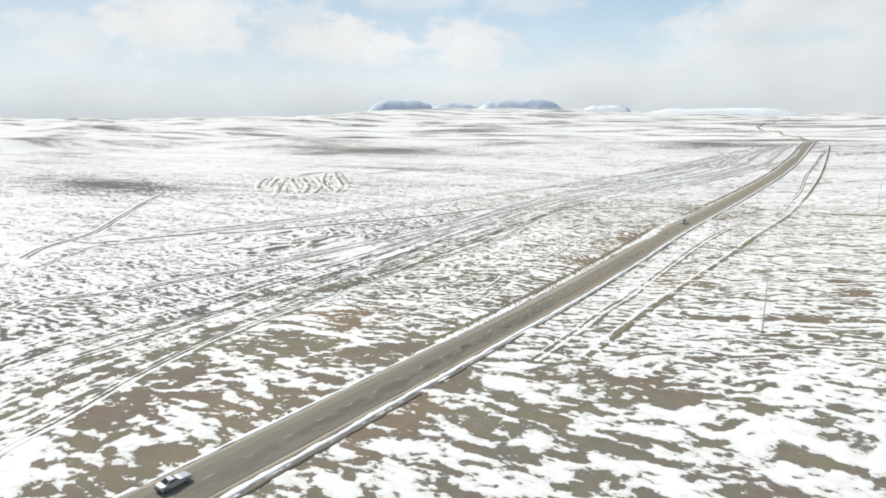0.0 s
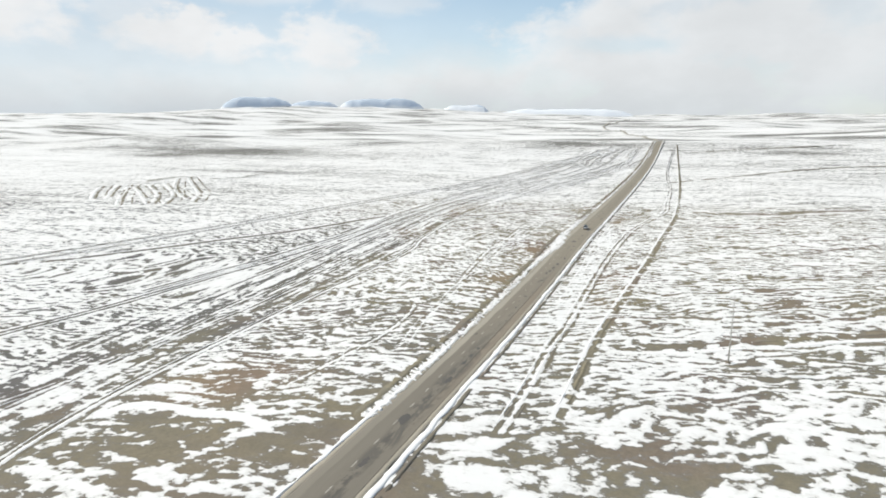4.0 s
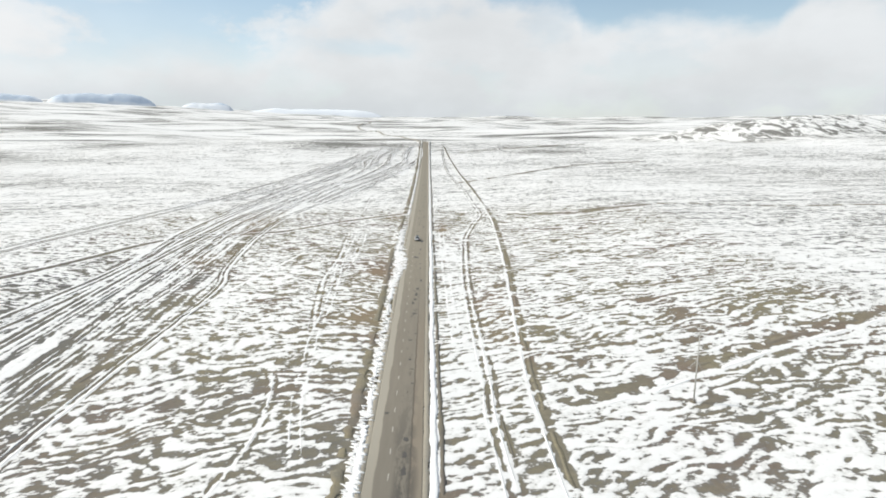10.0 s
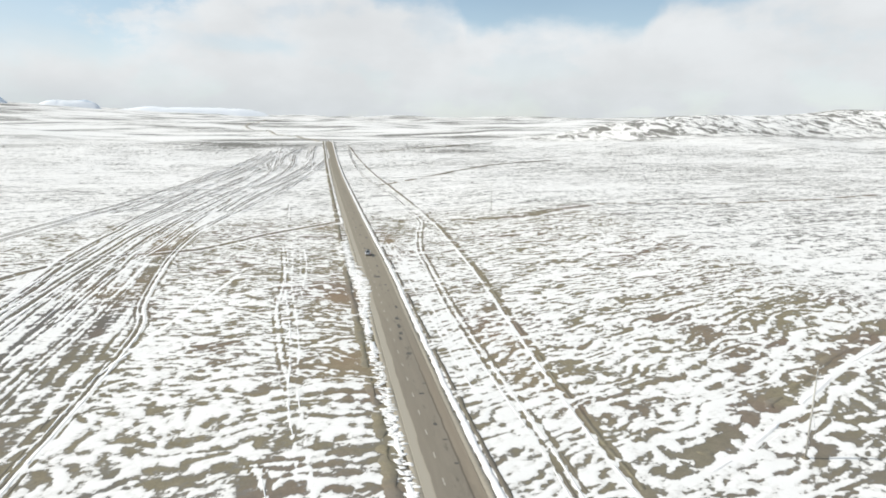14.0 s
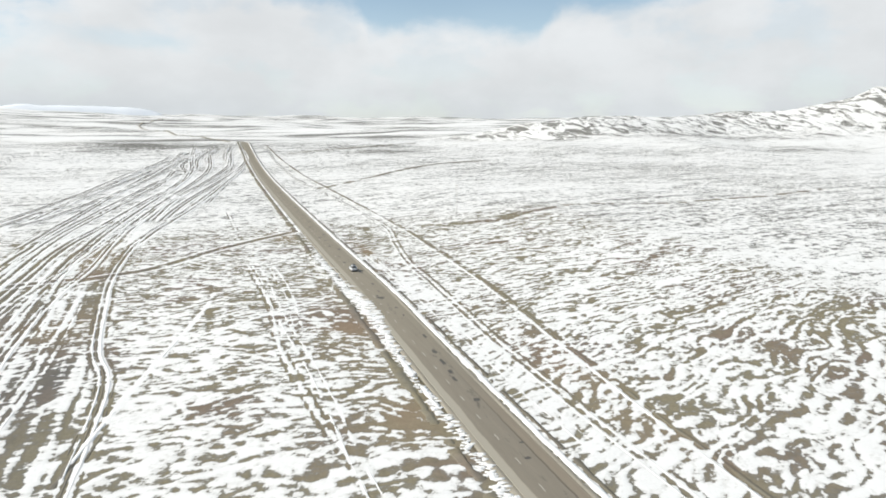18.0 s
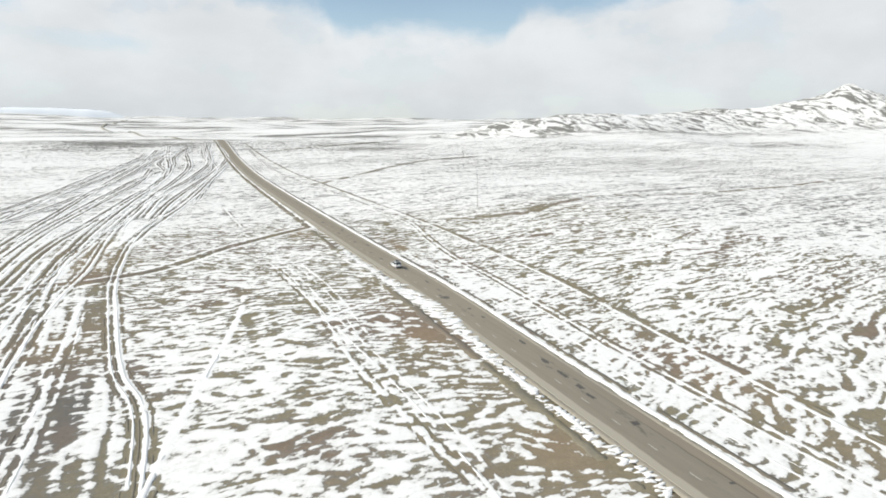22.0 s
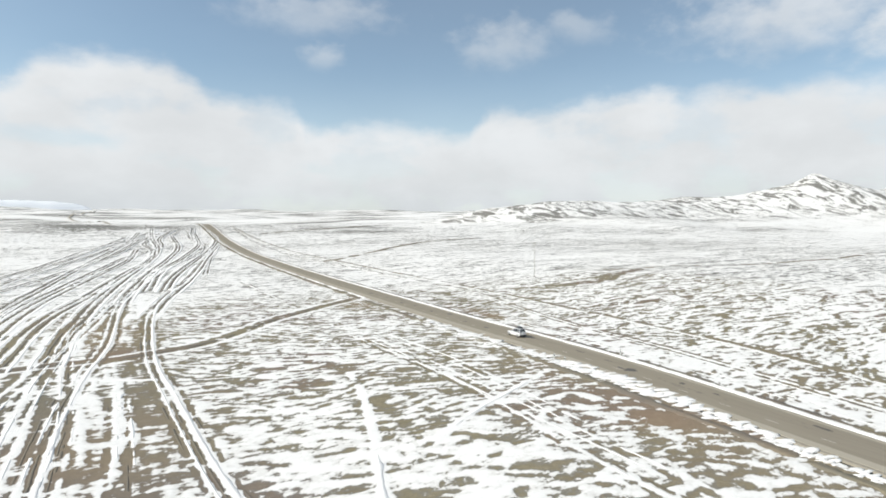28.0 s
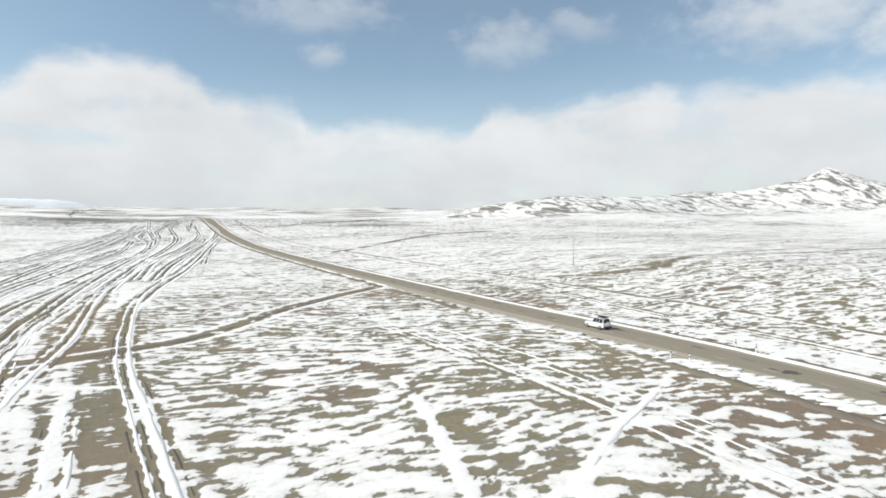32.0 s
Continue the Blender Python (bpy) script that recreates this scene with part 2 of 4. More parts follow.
VERGE_Y, VERGE_X = (58, 104, 140, 200, 250, 300), (-5.1, -5.1, -5.3, -5.8, -5.8, -5.4)      # middle of the strewn verge


def belt(x, y):
    """Across the belt of wheel tracks, from 0 at its outer edge to 1 at its inner one."""
    right, left = np.interp(y, EDGE_Y, EDGE_R), np.interp(y, EDGE_Y, EDGE_L)
    return (x - left) / (right - left)


def blob(x, y, cx, cy, rx, ry):
    return np.exp(-(((x - cx) / rx) ** 2) - ((y - cy) / ry) ** 2)


# bare hollows in the snow: middle, half sizes
HOLLOWS = ((26.7, 43.6, 7.8, 3.9), (40, 61.4, 5.3, 2.7), (25.9, 32.4, 5.2, 2.4), (-30.3, 46.5, 7.2, 5.7), (38.2, 43.7, 4.6, 2.3), (-25.2, 6.9, 3.9, 4.3), (-16.1, 19.5, 3.5, 3.2),
           (-32.4, 23.3, 3.8, 4.7), (-35.2, 161.7, 4.3, 2.7), (-56, 163.3, 3.3, 5.6), (59.3, 156.6, 4.3, 4.7), (62.3, 148, 3.9, 4.8), (28.8, 136.6, 4.7, 2.8), (-42.4, 156.3, 2.9, 2.2),
           (-37.1, 207.6, 3.2, 2.6), (-42.2, 218.7, 2.4, 2.1), (-25.1, 205.1, 2.8, 2.1), (55, 119.1, 5.6, 7.6), (-31.6, 116.7, 4.7, 2.3))
# hollows of reddish soil
RUSTY = ((10.2, 257, 2.6, 13.0), (-34.6, 65.7, 8.2, 8.3), (-10.5, 147.1, 4.5, 6.3), (-10.2, 186.5, 4.4, 3.6))


def snow_field(x, y):
    """Where snow lies (over 0) and where the ground is bare (under 0)."""
    side = step(-x, -8, 14)
    lean = side * (5 + 4 * step(y, 35, 80) - 21 * step(y, 100, 145)) + (1 - side) * (5 + 15 * step(y, 35, 90) - 18 * step(y, 150, 215))
    lean = np.tan(np.radians(lean))      # the drifts turn from field to field
    u, v = x, y - x * lean
    wu = u + 2.6 * (cloudy(x / 7, y / 7, 51, 2) - 0.5)
    wv = v + 3.4 * (cloudy(x / 11, y / 8, 61, 2) - 0.5)
    # drifts in wavy rows, broken into lumps and tongues, with broad bare hollows between
    hollow = cloudy(wu / 15, wv / 8, 81, 3, 0.55) - 0.5
    near = step(-y, -95, -45) * step(x, -75, -45)
    right = step(x, 20, 45) * step(y, 70, 120)
    small = step(y, 110, 200)
    swing = (cloudy(wu / 9, wv / 6, 401, 2, 0.5) - 0.5) * 3.4
    row = np.cos(2 * np.pi * (wv / 3.0 + swing))
    row_b = np.cos(2 * np.pi * (wv / 1.75 + 1.3 * swing))
    row_c = np.cos(2 * np.pi * (wv / 4.8 + 0.7 * swing))
    lump = cloudy(wu / 1.5, wv / 1.0, 171, 3, 0.58) - 0.5
    drift = cloudy(wu / 5.0, wv / 2.3, 71, 2, 0.5) - 0.5
    tongue = cloudy((wu + 2.5 * hollow * 4) / 4.6, wv / 2.1, 371, 2, 0.5) - 0.5
    slant = cloudy(x / 28, (y - 0.45 * x + 5 * cloudy(x / 25, y / 25, 63, 2)) / 3.6, 277, 2, 0.5) - 0.5
    f = (0.36 * row * (1 - 0.6 * small) + 0.26 * row_b * small) * (1 - 0.6 * near) + (2.2 - 0.5 * near) * lump + (0.8 * (1 - near) + 2.3 * near) * np.where(near > 0.5, tongue, drift) + 0.7 * right * slant + 0.32 * right * row_c + 0.4 * hollow
    f = f + (cloudy(x / 40, y / 30, 91, 3) - 0.5) * 0.25 - 0.03 + 0.05 * step(x, 8, 14) + 0.05 * blob(x, y, 45, 115, 45, 40) + 0.22 * step(-x, 88, 135)
    # belt of old wheel tracks: strips along it, much of it worn bare
    s = belt(x, y)
    inside = step(s, -0.05, 0.12) * step(1.03 - s, 0, 0.12)
    lanes = (cloudy(s * 28 + 0.5 * cloudy(x / 30, y / 30, 55, 2), y / 45, 41, 2, 0.6) - 0.5) * 2.9
    ticks = cloudy(s * 34 + 0.5 * cloudy(x / 30, y / 30, 55, 2), y / 7, 47, 3, 0.6) - 0.5
    late = step(y, 90, 170)
    f = f * (1 - 0.35 * inside) + inside * ((0.35 + 0.35 * late) * lanes + (1.9 - 0.5 * late) * ticks - 0.04 + 0.10 * late)
    bare = 0.10 * blob(x, y, -33, 54, 16, 11) + 0.16 * blob(x, y, -26, 24, 20, 14) + 0.08 * blob(x, y, 8, 34, 22, 8)
    bare = bare + 0.16 * blob(x, y, -12, 215, 6, 45) + 0.5 * blob(x, y, -12, 290, 7, 10) + 0.25 * blob(x, y, -70, 268, 6, 20) + 0.35 * blob(x, y, 16, 285, 6, 22)
    bare = bare + 0.12 * blob(x, y, -66, 215, 10, 22) + 0.2 * blob(x, y, -64, 100, 12, 40)
    bare = bare + 0.9 * blob(x, y, 86, 301, 16, 6) + 0.7 * blob(x, y, 128, 318, 34, 4) + 0.6 * blob(x, y, 62, 291, 16, 3.5)
    bare = bare + 0.7 * blob(x, y, -8, 8, 3.6, 55) + 0.15 * blob(x, y, -20, 4, 12, 10) + 0.3 * blob(x, y, 8, 15, 3, 30)
    bare = bare + 0.7 * np.exp(-((x - np.interp(y, VERGE_Y, VERGE_X) + 0.5) / 1.7) ** 4) * step(y, 52, 62) * step(-y, -200, -160)
    rim_x, rim_y = x + 3.0 * (cloudy(x / 5, y / 5, 821, 3) - 0.5), y + 3.0 * (cloudy(x / 5, y / 5, 823, 3) - 0.5)
    for cx, cy, rx, ry in HOLLOWS + RUSTY:
        bare = bare + (0.42 if cy < 70 and cx > 0 or cy < 30 else 0.6) * blob(rim_x, rim_y, cx, cy, rx, ry)
    full = 0.35 * blob(x, y, 11, 165, 4, 70) + 0.12 * blob(x, y, -40, 190, 12, 50) + 0.06 * step(y, 250, 340)
    far_right = 0.06 * step(y, 290, 330) * step(x, 20, 60)
    return f + 0.08 + full + far_right - bare


def far_bias(x, y):
    """Broad wind-blown bare stretches of the far plain."""
    b = 1.2 * blob(x, y, -405, 193, 90, 30) + 1.5 * blob(x, y, -565, 680, 120, 48) + 1.2 * blob(x, y, -635, 612, 60, 26) + 1.1 * blob(x, y, -395, 800, 80, 35) + 1.0 * blob(x, y, 150, 733, 50, 18)
    b = b + 1.3 * blob(x, y, -95, 800, 60, 26) + 0.8 * blob(x, y, -346, 441, 90, 14) + 0.6 * blob(x, y, 178, 791, 60, 12)
    b = b + 0.6 * blob(x, y, -700, 1350, 400, 70) + 0.4 * blob(x, y, 500, 1500, 500, 90) + 0.5 * blob(x, y, -350, 1750, 500, 60)
    r = np.hypot(x, y)
    b = b * (0.2 + 0.6 * cloudy(x / 60, y / 22, 311, 4, 0.6))
    return 0.12 + 0.06 * step(-x, -10, 40) - 0.2 * step(r, 850, 1300) - b


def grid_mesh(name, xs, ys):
    gx, gy = np.meshgrid(xs, ys)
    x, y = gx.ravel(), gy.ravel()
    field = snow_field(x, y) + press_tracks(xs, ys)
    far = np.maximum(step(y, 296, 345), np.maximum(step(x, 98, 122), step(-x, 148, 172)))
    on_road = step(-np.abs(x), -HALF - 0.6, -HALF + 0.2) * (y < 880)
    z = land(x, y) + 0.07 * step(field, -0.05, 0.15) * (1 - far) * (1 - on_road)
    z = z - 0.25 * on_road
    nx, ny = len(xs), len(ys)
    me = bpy.data.meshes.new(name)
    me.vertices.add(nx * ny)
    me.vertices.foreach_set("co", np.stack([x, y, z], -1).astype(np.float32).ravel())
    i = (np.arange(ny - 1)[:, None] * nx + np.arange(nx - 1)[None]).ravel()
    quads = np.stack([i, i + 1, i + nx + 1, i + nx], -1).astype(np.int32)
    me.loops.add(quads.size)
    me.polygons.add(len(quads))
    me.loops.foreach_set("vertex_index", quads.ravel())
    me.polygons.foreach_set("loop_start", np.arange(len(quads), dtype=np.int32) * 4)
    me.polygons.foreach_set("use_smooth", np.ones(len(quads), dtype=bool))
    rust = 0.35 * blob(x, y, -11, 185, 6, 40) + 0.9 * blob(x, y, -38, 60, 10, 7) + 0.8 * blob(x, y, -66, 207, 9, 13) + 0.8 * blob(x, y, -70, 268, 7, 24) + 0.8 * blob(x, y, -11, 294, 5, 10) + 0.6 * blob(x, y, 9, 30, 4, 14) + 0.35 * blob(x, y, -12, 20, 22, 40) + 0.6 * blob(x, y, 20, 150, 5, 30)
    for cx, cy, rx, ry in RUSTY:
        rust = rust + 0.7 * blob(x, y, cx, cy, rx, ry)
    rust = np.clip(rust * (0.4 + 1.2 * cloudy(x / 6, y / 6, 719, 3)), 0, 1)
    # soil darker and greyer to the left and in patches over the near field
    dark_soil = step(-x, 42, 80) * step(-y, -270, -180) * (0.45 + 0.9 * cloudy(x / 18, y / 12, 733, 3))
    dark_soil = np.maximum(dark_soil, 0.75 * step(-y, -150, -90) * cloudy(x / 14, y / 9, 737, 3))
    dark_soil = np.maximum(dark_soil, 1.2 * blob(x, y, -57, 98, 7, 20) * cloudy(x / 3, y / 3, 739, 3) + 0.9 * blob(x, y, -41, 114, 3, 7) + 0.8 * blob(x, y, -50, 76, 8, 14) + 0.9 * blob(x, y, -61, 183, 5, 11))
    for key, some in (("dark_soil", np.clip(dark_soil, 0, 1)), ("rust", rust), ("snow", field), ("far", far), ("bias", far_bias(x, y)), ("remote", step(np.hypot(x, y), 800, 1250)), ("ridge", np.clip(ridge(x, y), 0, 1) ** 0.5)):
        me.attributes.new(key, "FLOAT", "POINT").data.foreach_set("value", some.astype(np.float32))
    me.update(calc_edges=True)
    return me


# ---- materials ----


def material(name):
    m = bpy.data.materials.new(name)
    m.use_nodes = True
    n = Nodes(m.node_tree)
    out = n.add("ShaderNodeOutputMaterial")
    b = n.add("ShaderNodeBsdfPrincipled")
    n.link(b.outputs[0], out.inputs[0])
    return m, n, b


def plain(name, color, rough=0.6, metal=0.0, spread=0.15, scale=6.0):
    m, n, b = material(name)
    at = n.add("ShaderNodeTexCoord").outputs["Object"]
    v = n.noise(at, scale, 5.0, 0.6)
    dark, light = [c * (1 - spread) for c in color], [min(1, c * (1 + spread)) for c in color]
    n.put(b.inputs["Base Color"], n.mix(v, rgb(*dark), rgb(*light)))
    b.inputs["Roughness"].default_value, b.inputs["Metallic"].default_value = rough, metal
    return m


def soil_color(n, at):
    v1 = n.noise(at, 0.035, 3.0, 0.5)
    v2 = n.noise(at, 0.35, 5.0, 0.6)
    v3 = n.noise(at, 3.0, 4.0, 0.7)
    v4 = n.noise(n.vec("ADD", at, (31.0, 7.0, 0.0)), 0.9, 6.0, 0.68)
    olive = n.mix(v2, rgb(0.20, 0.171, 0.108), rgb(0.322, 0.278, 0.19))
    red = n.mix(v2, rgb(0.18, 0.132, 0.10), rgb(0.29, 0.228, 0.175))
    c = n.mix(n.smooth(v1, 0.47, 0.64), olive, red)
    c = n.mix(n.smooth(v4, 0.5, 0.72, 0.0, 0.55), c, rgb(0.15, 0.135, 0.105))      # dark turf and dung
    c = n.mix(n.smooth(v4, 0.46, 0.28, 0.0, 0.35), c, rgb(0.40, 0.355, 0.255))       # pale dry grass
    return n.mix(n.smooth(v3, 0.35, 0.7, 0.0, 0.40), c, rgb(0.145, 0.13, 0.10))


def ground_material():
    m, n, b = material("snowy_steppe")
    at = n.add("ShaderNodeNewGeometry").outputs["Position"]
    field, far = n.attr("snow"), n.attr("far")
    lean = n.add("ShaderNodeVectorRotate", rotation_type="Z_AXIS")
    n.link(at, lean.inputs["Vector"])
    lean.inputs["Angle"].default_value = -0.14
    along = lean.outputs[0]
    streak = n.math("MULTIPLY", n.math("SUBTRACT", n.noise(n.vec("MULTIPLY", along, (0.24, 0.40, 0.0)), 1.0, 5.0, 0.6, 0.3), 0.505), 3.6)
    patch = n.math("MULTIPLY", n.math("SUBTRACT", n.noise(n.vec("MULTIPLY", along, (0.035, 0.085, 0.0)), 1.0, 4.0, 0.6), 0.49), 1.6)
    wide = n.math("MULTIPLY", n.math("SUBTRACT", n.noise(n.vec("MULTIPLY", at, (0.0022, 0.0070, 0.0)), 1.0, 5.0, 0.6), 0.44), n.math("ADD", 1.7, n.math("MULTIPLY", n.attr("remote"), 2.7)))
    lines = n.math("MULTIPLY", n.math("SUBTRACT", n.noise(n.vec("MULTIPLY", along, (0.018, 0.17, 0.0)), 1.0, 4.0, 0.6, 0.6), 0.5), 1.1)
    streak = n.math("ADD", n.math("ADD", streak, patch), lines)
    rib = n.math("MULTIPLY", n.math("SUBTRACT", n.noise(n.vec("MULTIPLY", at, (0.060, 0.026, 0.03)), 1.0, 6.0, 0.65, 1.2), 0.525), 8.0)
    mix_rib = n.add("ShaderNodeMix", data_type="FLOAT")
    n.link(n.attr("ridge"), mix_rib.inputs[0])
    n.link(n.math("ADD", n.math("ADD", n.math("MULTIPLY", streak, n.math("SUBTRACT", 1.0, n.math("MULTIPLY", n.attr("remote"), 0.55))), wide), n.attr("bias")), mix_rib.inputs[2])
    n.link(n.math("MULTIPLY", rib, -1.0), mix_rib.inputs[3])
    remote = mix_rib.outputs[0]
    mixed = n.add("ShaderNodeMix", data_type="FLOAT")
    n.link(far, mixed.inputs[0])
    n.link(field, mixed.inputs[2])
    n.link(remote, mixed.inputs[3])
    frill = n.math("MULTIPLY", n.math("SUBTRACT", n.noise(n.vec("MULTIPLY", at, (0.85, 1.2, 0.0)), 1.0, 6.0, 0.64, 0.4), 0.5), 2.0)
    f = n.math("ADD", mixed.outputs[0], frill)
    cover = n.smooth(f, -0.15, 0.04)
    v = n.noise(at, 0.2, 5.0, 0.6)
    snow = n.mix(v, rgb(0.755, 0.735, 0.705), rgb(0.88, 0.855, 0.82))
    thin = n.smooth(f, 0.0, 0.5, 0.62, 1.0)
    snow = n.mix(thin, rgb(0.55, 0.52, 0.47), snow)
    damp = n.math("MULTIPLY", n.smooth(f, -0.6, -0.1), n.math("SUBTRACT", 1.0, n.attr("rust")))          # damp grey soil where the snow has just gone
    # soil also greys where far is high: distance haze put into its colour
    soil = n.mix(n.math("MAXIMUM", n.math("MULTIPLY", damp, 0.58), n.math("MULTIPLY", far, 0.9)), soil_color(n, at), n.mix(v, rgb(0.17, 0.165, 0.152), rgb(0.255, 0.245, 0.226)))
    soil = n.mix(n.math("MULTIPLY", n.attr("dark_soil"), 0.8), soil, n.mix(v, rgb(0.095, 0.092, 0.09), rgb(0.18, 0.175, 0.17)))
    soil = n.mix(n.math("MULTIPLY", n.attr("rust"), 0.6), soil, n.mix(n.noise(at, 0.8, 4.0, 0.6), rgb(0.22, 0.15, 0.10), rgb(0.35, 0.26, 0.18)))
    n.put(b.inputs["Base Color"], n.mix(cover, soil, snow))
    n.put(b.inputs["Roughness"], n.smooth(cover, 0, 1, 0.95, 0.9))
    b.inputs["Specular IOR Level"].default_value = 0.03
    bump = n.add("ShaderNodeBump")
    bump.inputs["Strength"].default_value, bump.inputs["Distance"].default_value = 0.6, 0.12
    n.link(n.math("ADD", n.noise(at, 2.2, 5.0, 0.65), n.math("MULTIPLY", cover, 0.15)), bump.inputs["Height"])
    n.link(bump.outputs[0], b.inputs["Normal"])
    return m


MAT_GROUND = ground_material()


def asphalt_material():
    m, n, b = material("worn_asphalt")
    at = n.add("ShaderNodeNewGeometry").outputs["Position"]
    p = n.add("ShaderNodeSeparateXYZ")
    n.link(at, p.inputs[0])
    x = p.outputs[0]
    v = n.noise(n.vec("MULTIPLY", at, (1.2, 0.12, 1)), 1.0, 5.0, 0.6)
    grain = n.noise(at, 5.0, 4.0, 0.7)
    c = n.mix(v, rgb(0.20, 0.17, 0.13), rgb(0.275, 0.24, 0.187))
    c = n.mix(n.smooth(grain, 0.4, 0.75, 0, 0.35), c, rgb(0.19, 0.175, 0.15))
    c = n.mix(n.smooth(p.outputs[1], 135, 200, 0.0, 0.5), c, n.mix(v, rgb(0.27, 0.235, 0.175), rgb(0.35, 0.305, 0.23)))      # dustier further on
    # damp seam and tar stains along one lane, dust toward the edges
    wob = n.math("ADD", x, n.math("MULTIPLY", n.math("SUBTRACT", n.noise(n.vec("MULTIPLY", at, (0, 0.05, 0)), 1.0, 4.0, 0.6), 0.5), 1.6))
    seam = n.smooth(n.math("ABSOLUTE", n.math("SUBTRACT", wob, 1.9)), 0.08, 0.35, 1.0, 0.0)
    lane = n.smooth(n.math("ABSOLUTE", n.math("SUBTRACT", wob, 0.9)), 0.2, 1.3, 1.0, 0.0)
    spots = n.smooth(n.noise(n.vec("MULTIPLY", at, (0.9, 0.30, 1)), 1.0, 5.0, 0.68), n.smooth(p.outputs[1], 60, 115, 0.46, 0.57), n.smooth(p.outputs[1], 60, 115, 0.56, 0.66))
    near = n.smooth(p.outputs[1], 60, 110, 1.0, 0.8)
    pools = n.smooth(n.noise(n.vec("MULTIPLY", at, (0.42, 0.13, 1)), 1.0, 6.0, 0.66, 0.6), 0.47, 0.56)
    pools = n.math("MULTIPLY", n.math("MULTIPLY", pools, n.smooth(n.math("ABSOLUTE", n.math("SUBTRACT", wob, 1.3)), 0.9, 1.9, 1.0, 0.0)), n.smooth(p.outputs[1], 80, 120, 0.8, 0.0))
    c = n.mix(n.smooth(p.outputs[1], 75, 125, 0.38, 0.0), c, rgb(0.155, 0.142, 0.118))      # damp stretch
    stain = n.math("MAXIMUM", n.math("MULTIPLY", n.math("MULTIPLY", seam, spots), 0.6), n.math("MULTIPLY", n.math("MULTIPLY", lane, spots), near))
    stain = n.math("MAXIMUM", stain, pools)
    # dirt washed over the outer part of one lane, along a cracked edge
    far_on = n.math("MULTIPLY", n.smooth(p.outputs[1], 45, 95), n.smooth(p.outputs[1], 130, 165, 1.0, 0.15))
    rim = n.math("ADD", x, n.math("MULTIPLY", n.math("SUBTRACT", n.noise(n.vec("MULTIPLY", at, (0, 0.35, 0)), 1.0, 4.0, 0.6), 0.5), 0.5))
    c = n.mix(n.math("MULTIPLY", n.smooth(rim, 1.92, 2.12), n.math("MULTIPLY", far_on, 0.75)), c, n.mix(v, rgb(0.23, 0.185, 0.135), rgb(0.31, 0.26, 0.195)))
    crack = n.math("MULTIPLY", n.smooth(n.math("ABSOLUTE", n.math("SUBTRACT", rim, 2.0)), 0.06, 0.2, 0.8, 0.0), far_on)
    c = n.mix(crack, c, rgb(0.12, 0.10, 0.08))
    c = n.mix(n.math("MULTIPLY", stain, 0.85), c, rgb(0.085, 0.075, 0.062))
    ragged = n.math("ADD", x, n.math("MULTIPLY", n.math("SUBTRACT", n.noise(n.vec("MULTIPLY", at, (0.3, 0.16, 0)), 1.0, 5.0, 0.6), 0.5), 0.7))
    dust = n.math("MAXIMUM", n.smooth(ragged, -2.2, -2.5, 0.0, 0.8), n.smooth(ragged, 3.3, 4.1, 0.0, 0.5))
    dust = n.math("MULTIPLY", dust, n.smooth(p.outputs[1], 50, 100, 0.25, 1.0))
    c = n.mix(dust, c, rgb(0.40, 0.36, 0.29))
    n.put(b.inputs["Base Color"], c)
    n.put(b.inputs["Roughness"], n.smooth(stain, 0, 1, 0.92, 0.6))
    b.inputs["Specular IOR Level"].default_value = 0.25
    bump = n.add("ShaderNodeBump")
    bump.inputs["Strength"].default_value, bump.inputs["Distance"].default_value = 0.4, 0.02
    n.link(grain, bump.inputs["Height"])
    n.link(bump.outputs[0], b.inputs["Normal"])
    return m


def snow_material(name="packed_snow", dirt=0.5):
    m, n, b = material(name)
    at = n.add("ShaderNodeNewGeometry").outputs["Position"]
    v = n.noise(at, 0.7, 5.0, 0.6)
    w = n.noise(at, 2.5, 5.0, 0.7)
    c = n.mix(v, rgb(0.805, 0.785, 0.755), rgb(0.90, 0.873, 0.843))
    c = n.mix(n.smooth(w, 0.55, 0.8, 0.0, dirt), c, rgb(0.50, 0.44, 0.36))
    n.put(b.inputs["Base Color"], c)
    b.inputs["Roughness"].default_value = 0.85
    b.inputs["Specular IOR Level"].default_value = 0.05
    bump = n.add("ShaderNodeBump")
    bump.inputs["Strength"].default_value, bump.inputs["Distance"].default_value = 0.5, 0.06
    n.link(n.noise(at, 4.0, 5.0, 0.65), bump.inputs["Height"])
    n.link(bump.outputs[0], b.inputs["Normal"])
    return m


def soil_material(name="bare_soil", dark_soil=rgb(0.19, 0.18, 0.16), low=0.2, high=0.85):
    m, n, b = material(name)
    at = n.add("ShaderNodeNewGeometry").outputs["Position"]
    v = n.noise(at, 0.25, 4.0, 0.6)
    n.put(b.inputs["Base Color"], n.mix(n.smooth(v, 0.35, 0.65, low, high), soil_color(n, at), dark_soil))
    b.inputs["Roughness"].default_value = 0.95
    b.inputs["Specular IOR Level"].default_value = 0.1
    bump = n.add("ShaderNodeBump")
    bump.inputs["Strength"].default_value, bump.inputs["Distance"].default_value = 0.6, 0.08
    n.link(n.noise(at, 3.0, 5.0, 0.65), bump.inputs["Height"])
    n.link(bump.outputs[0], b.inputs["Normal"])
    return m


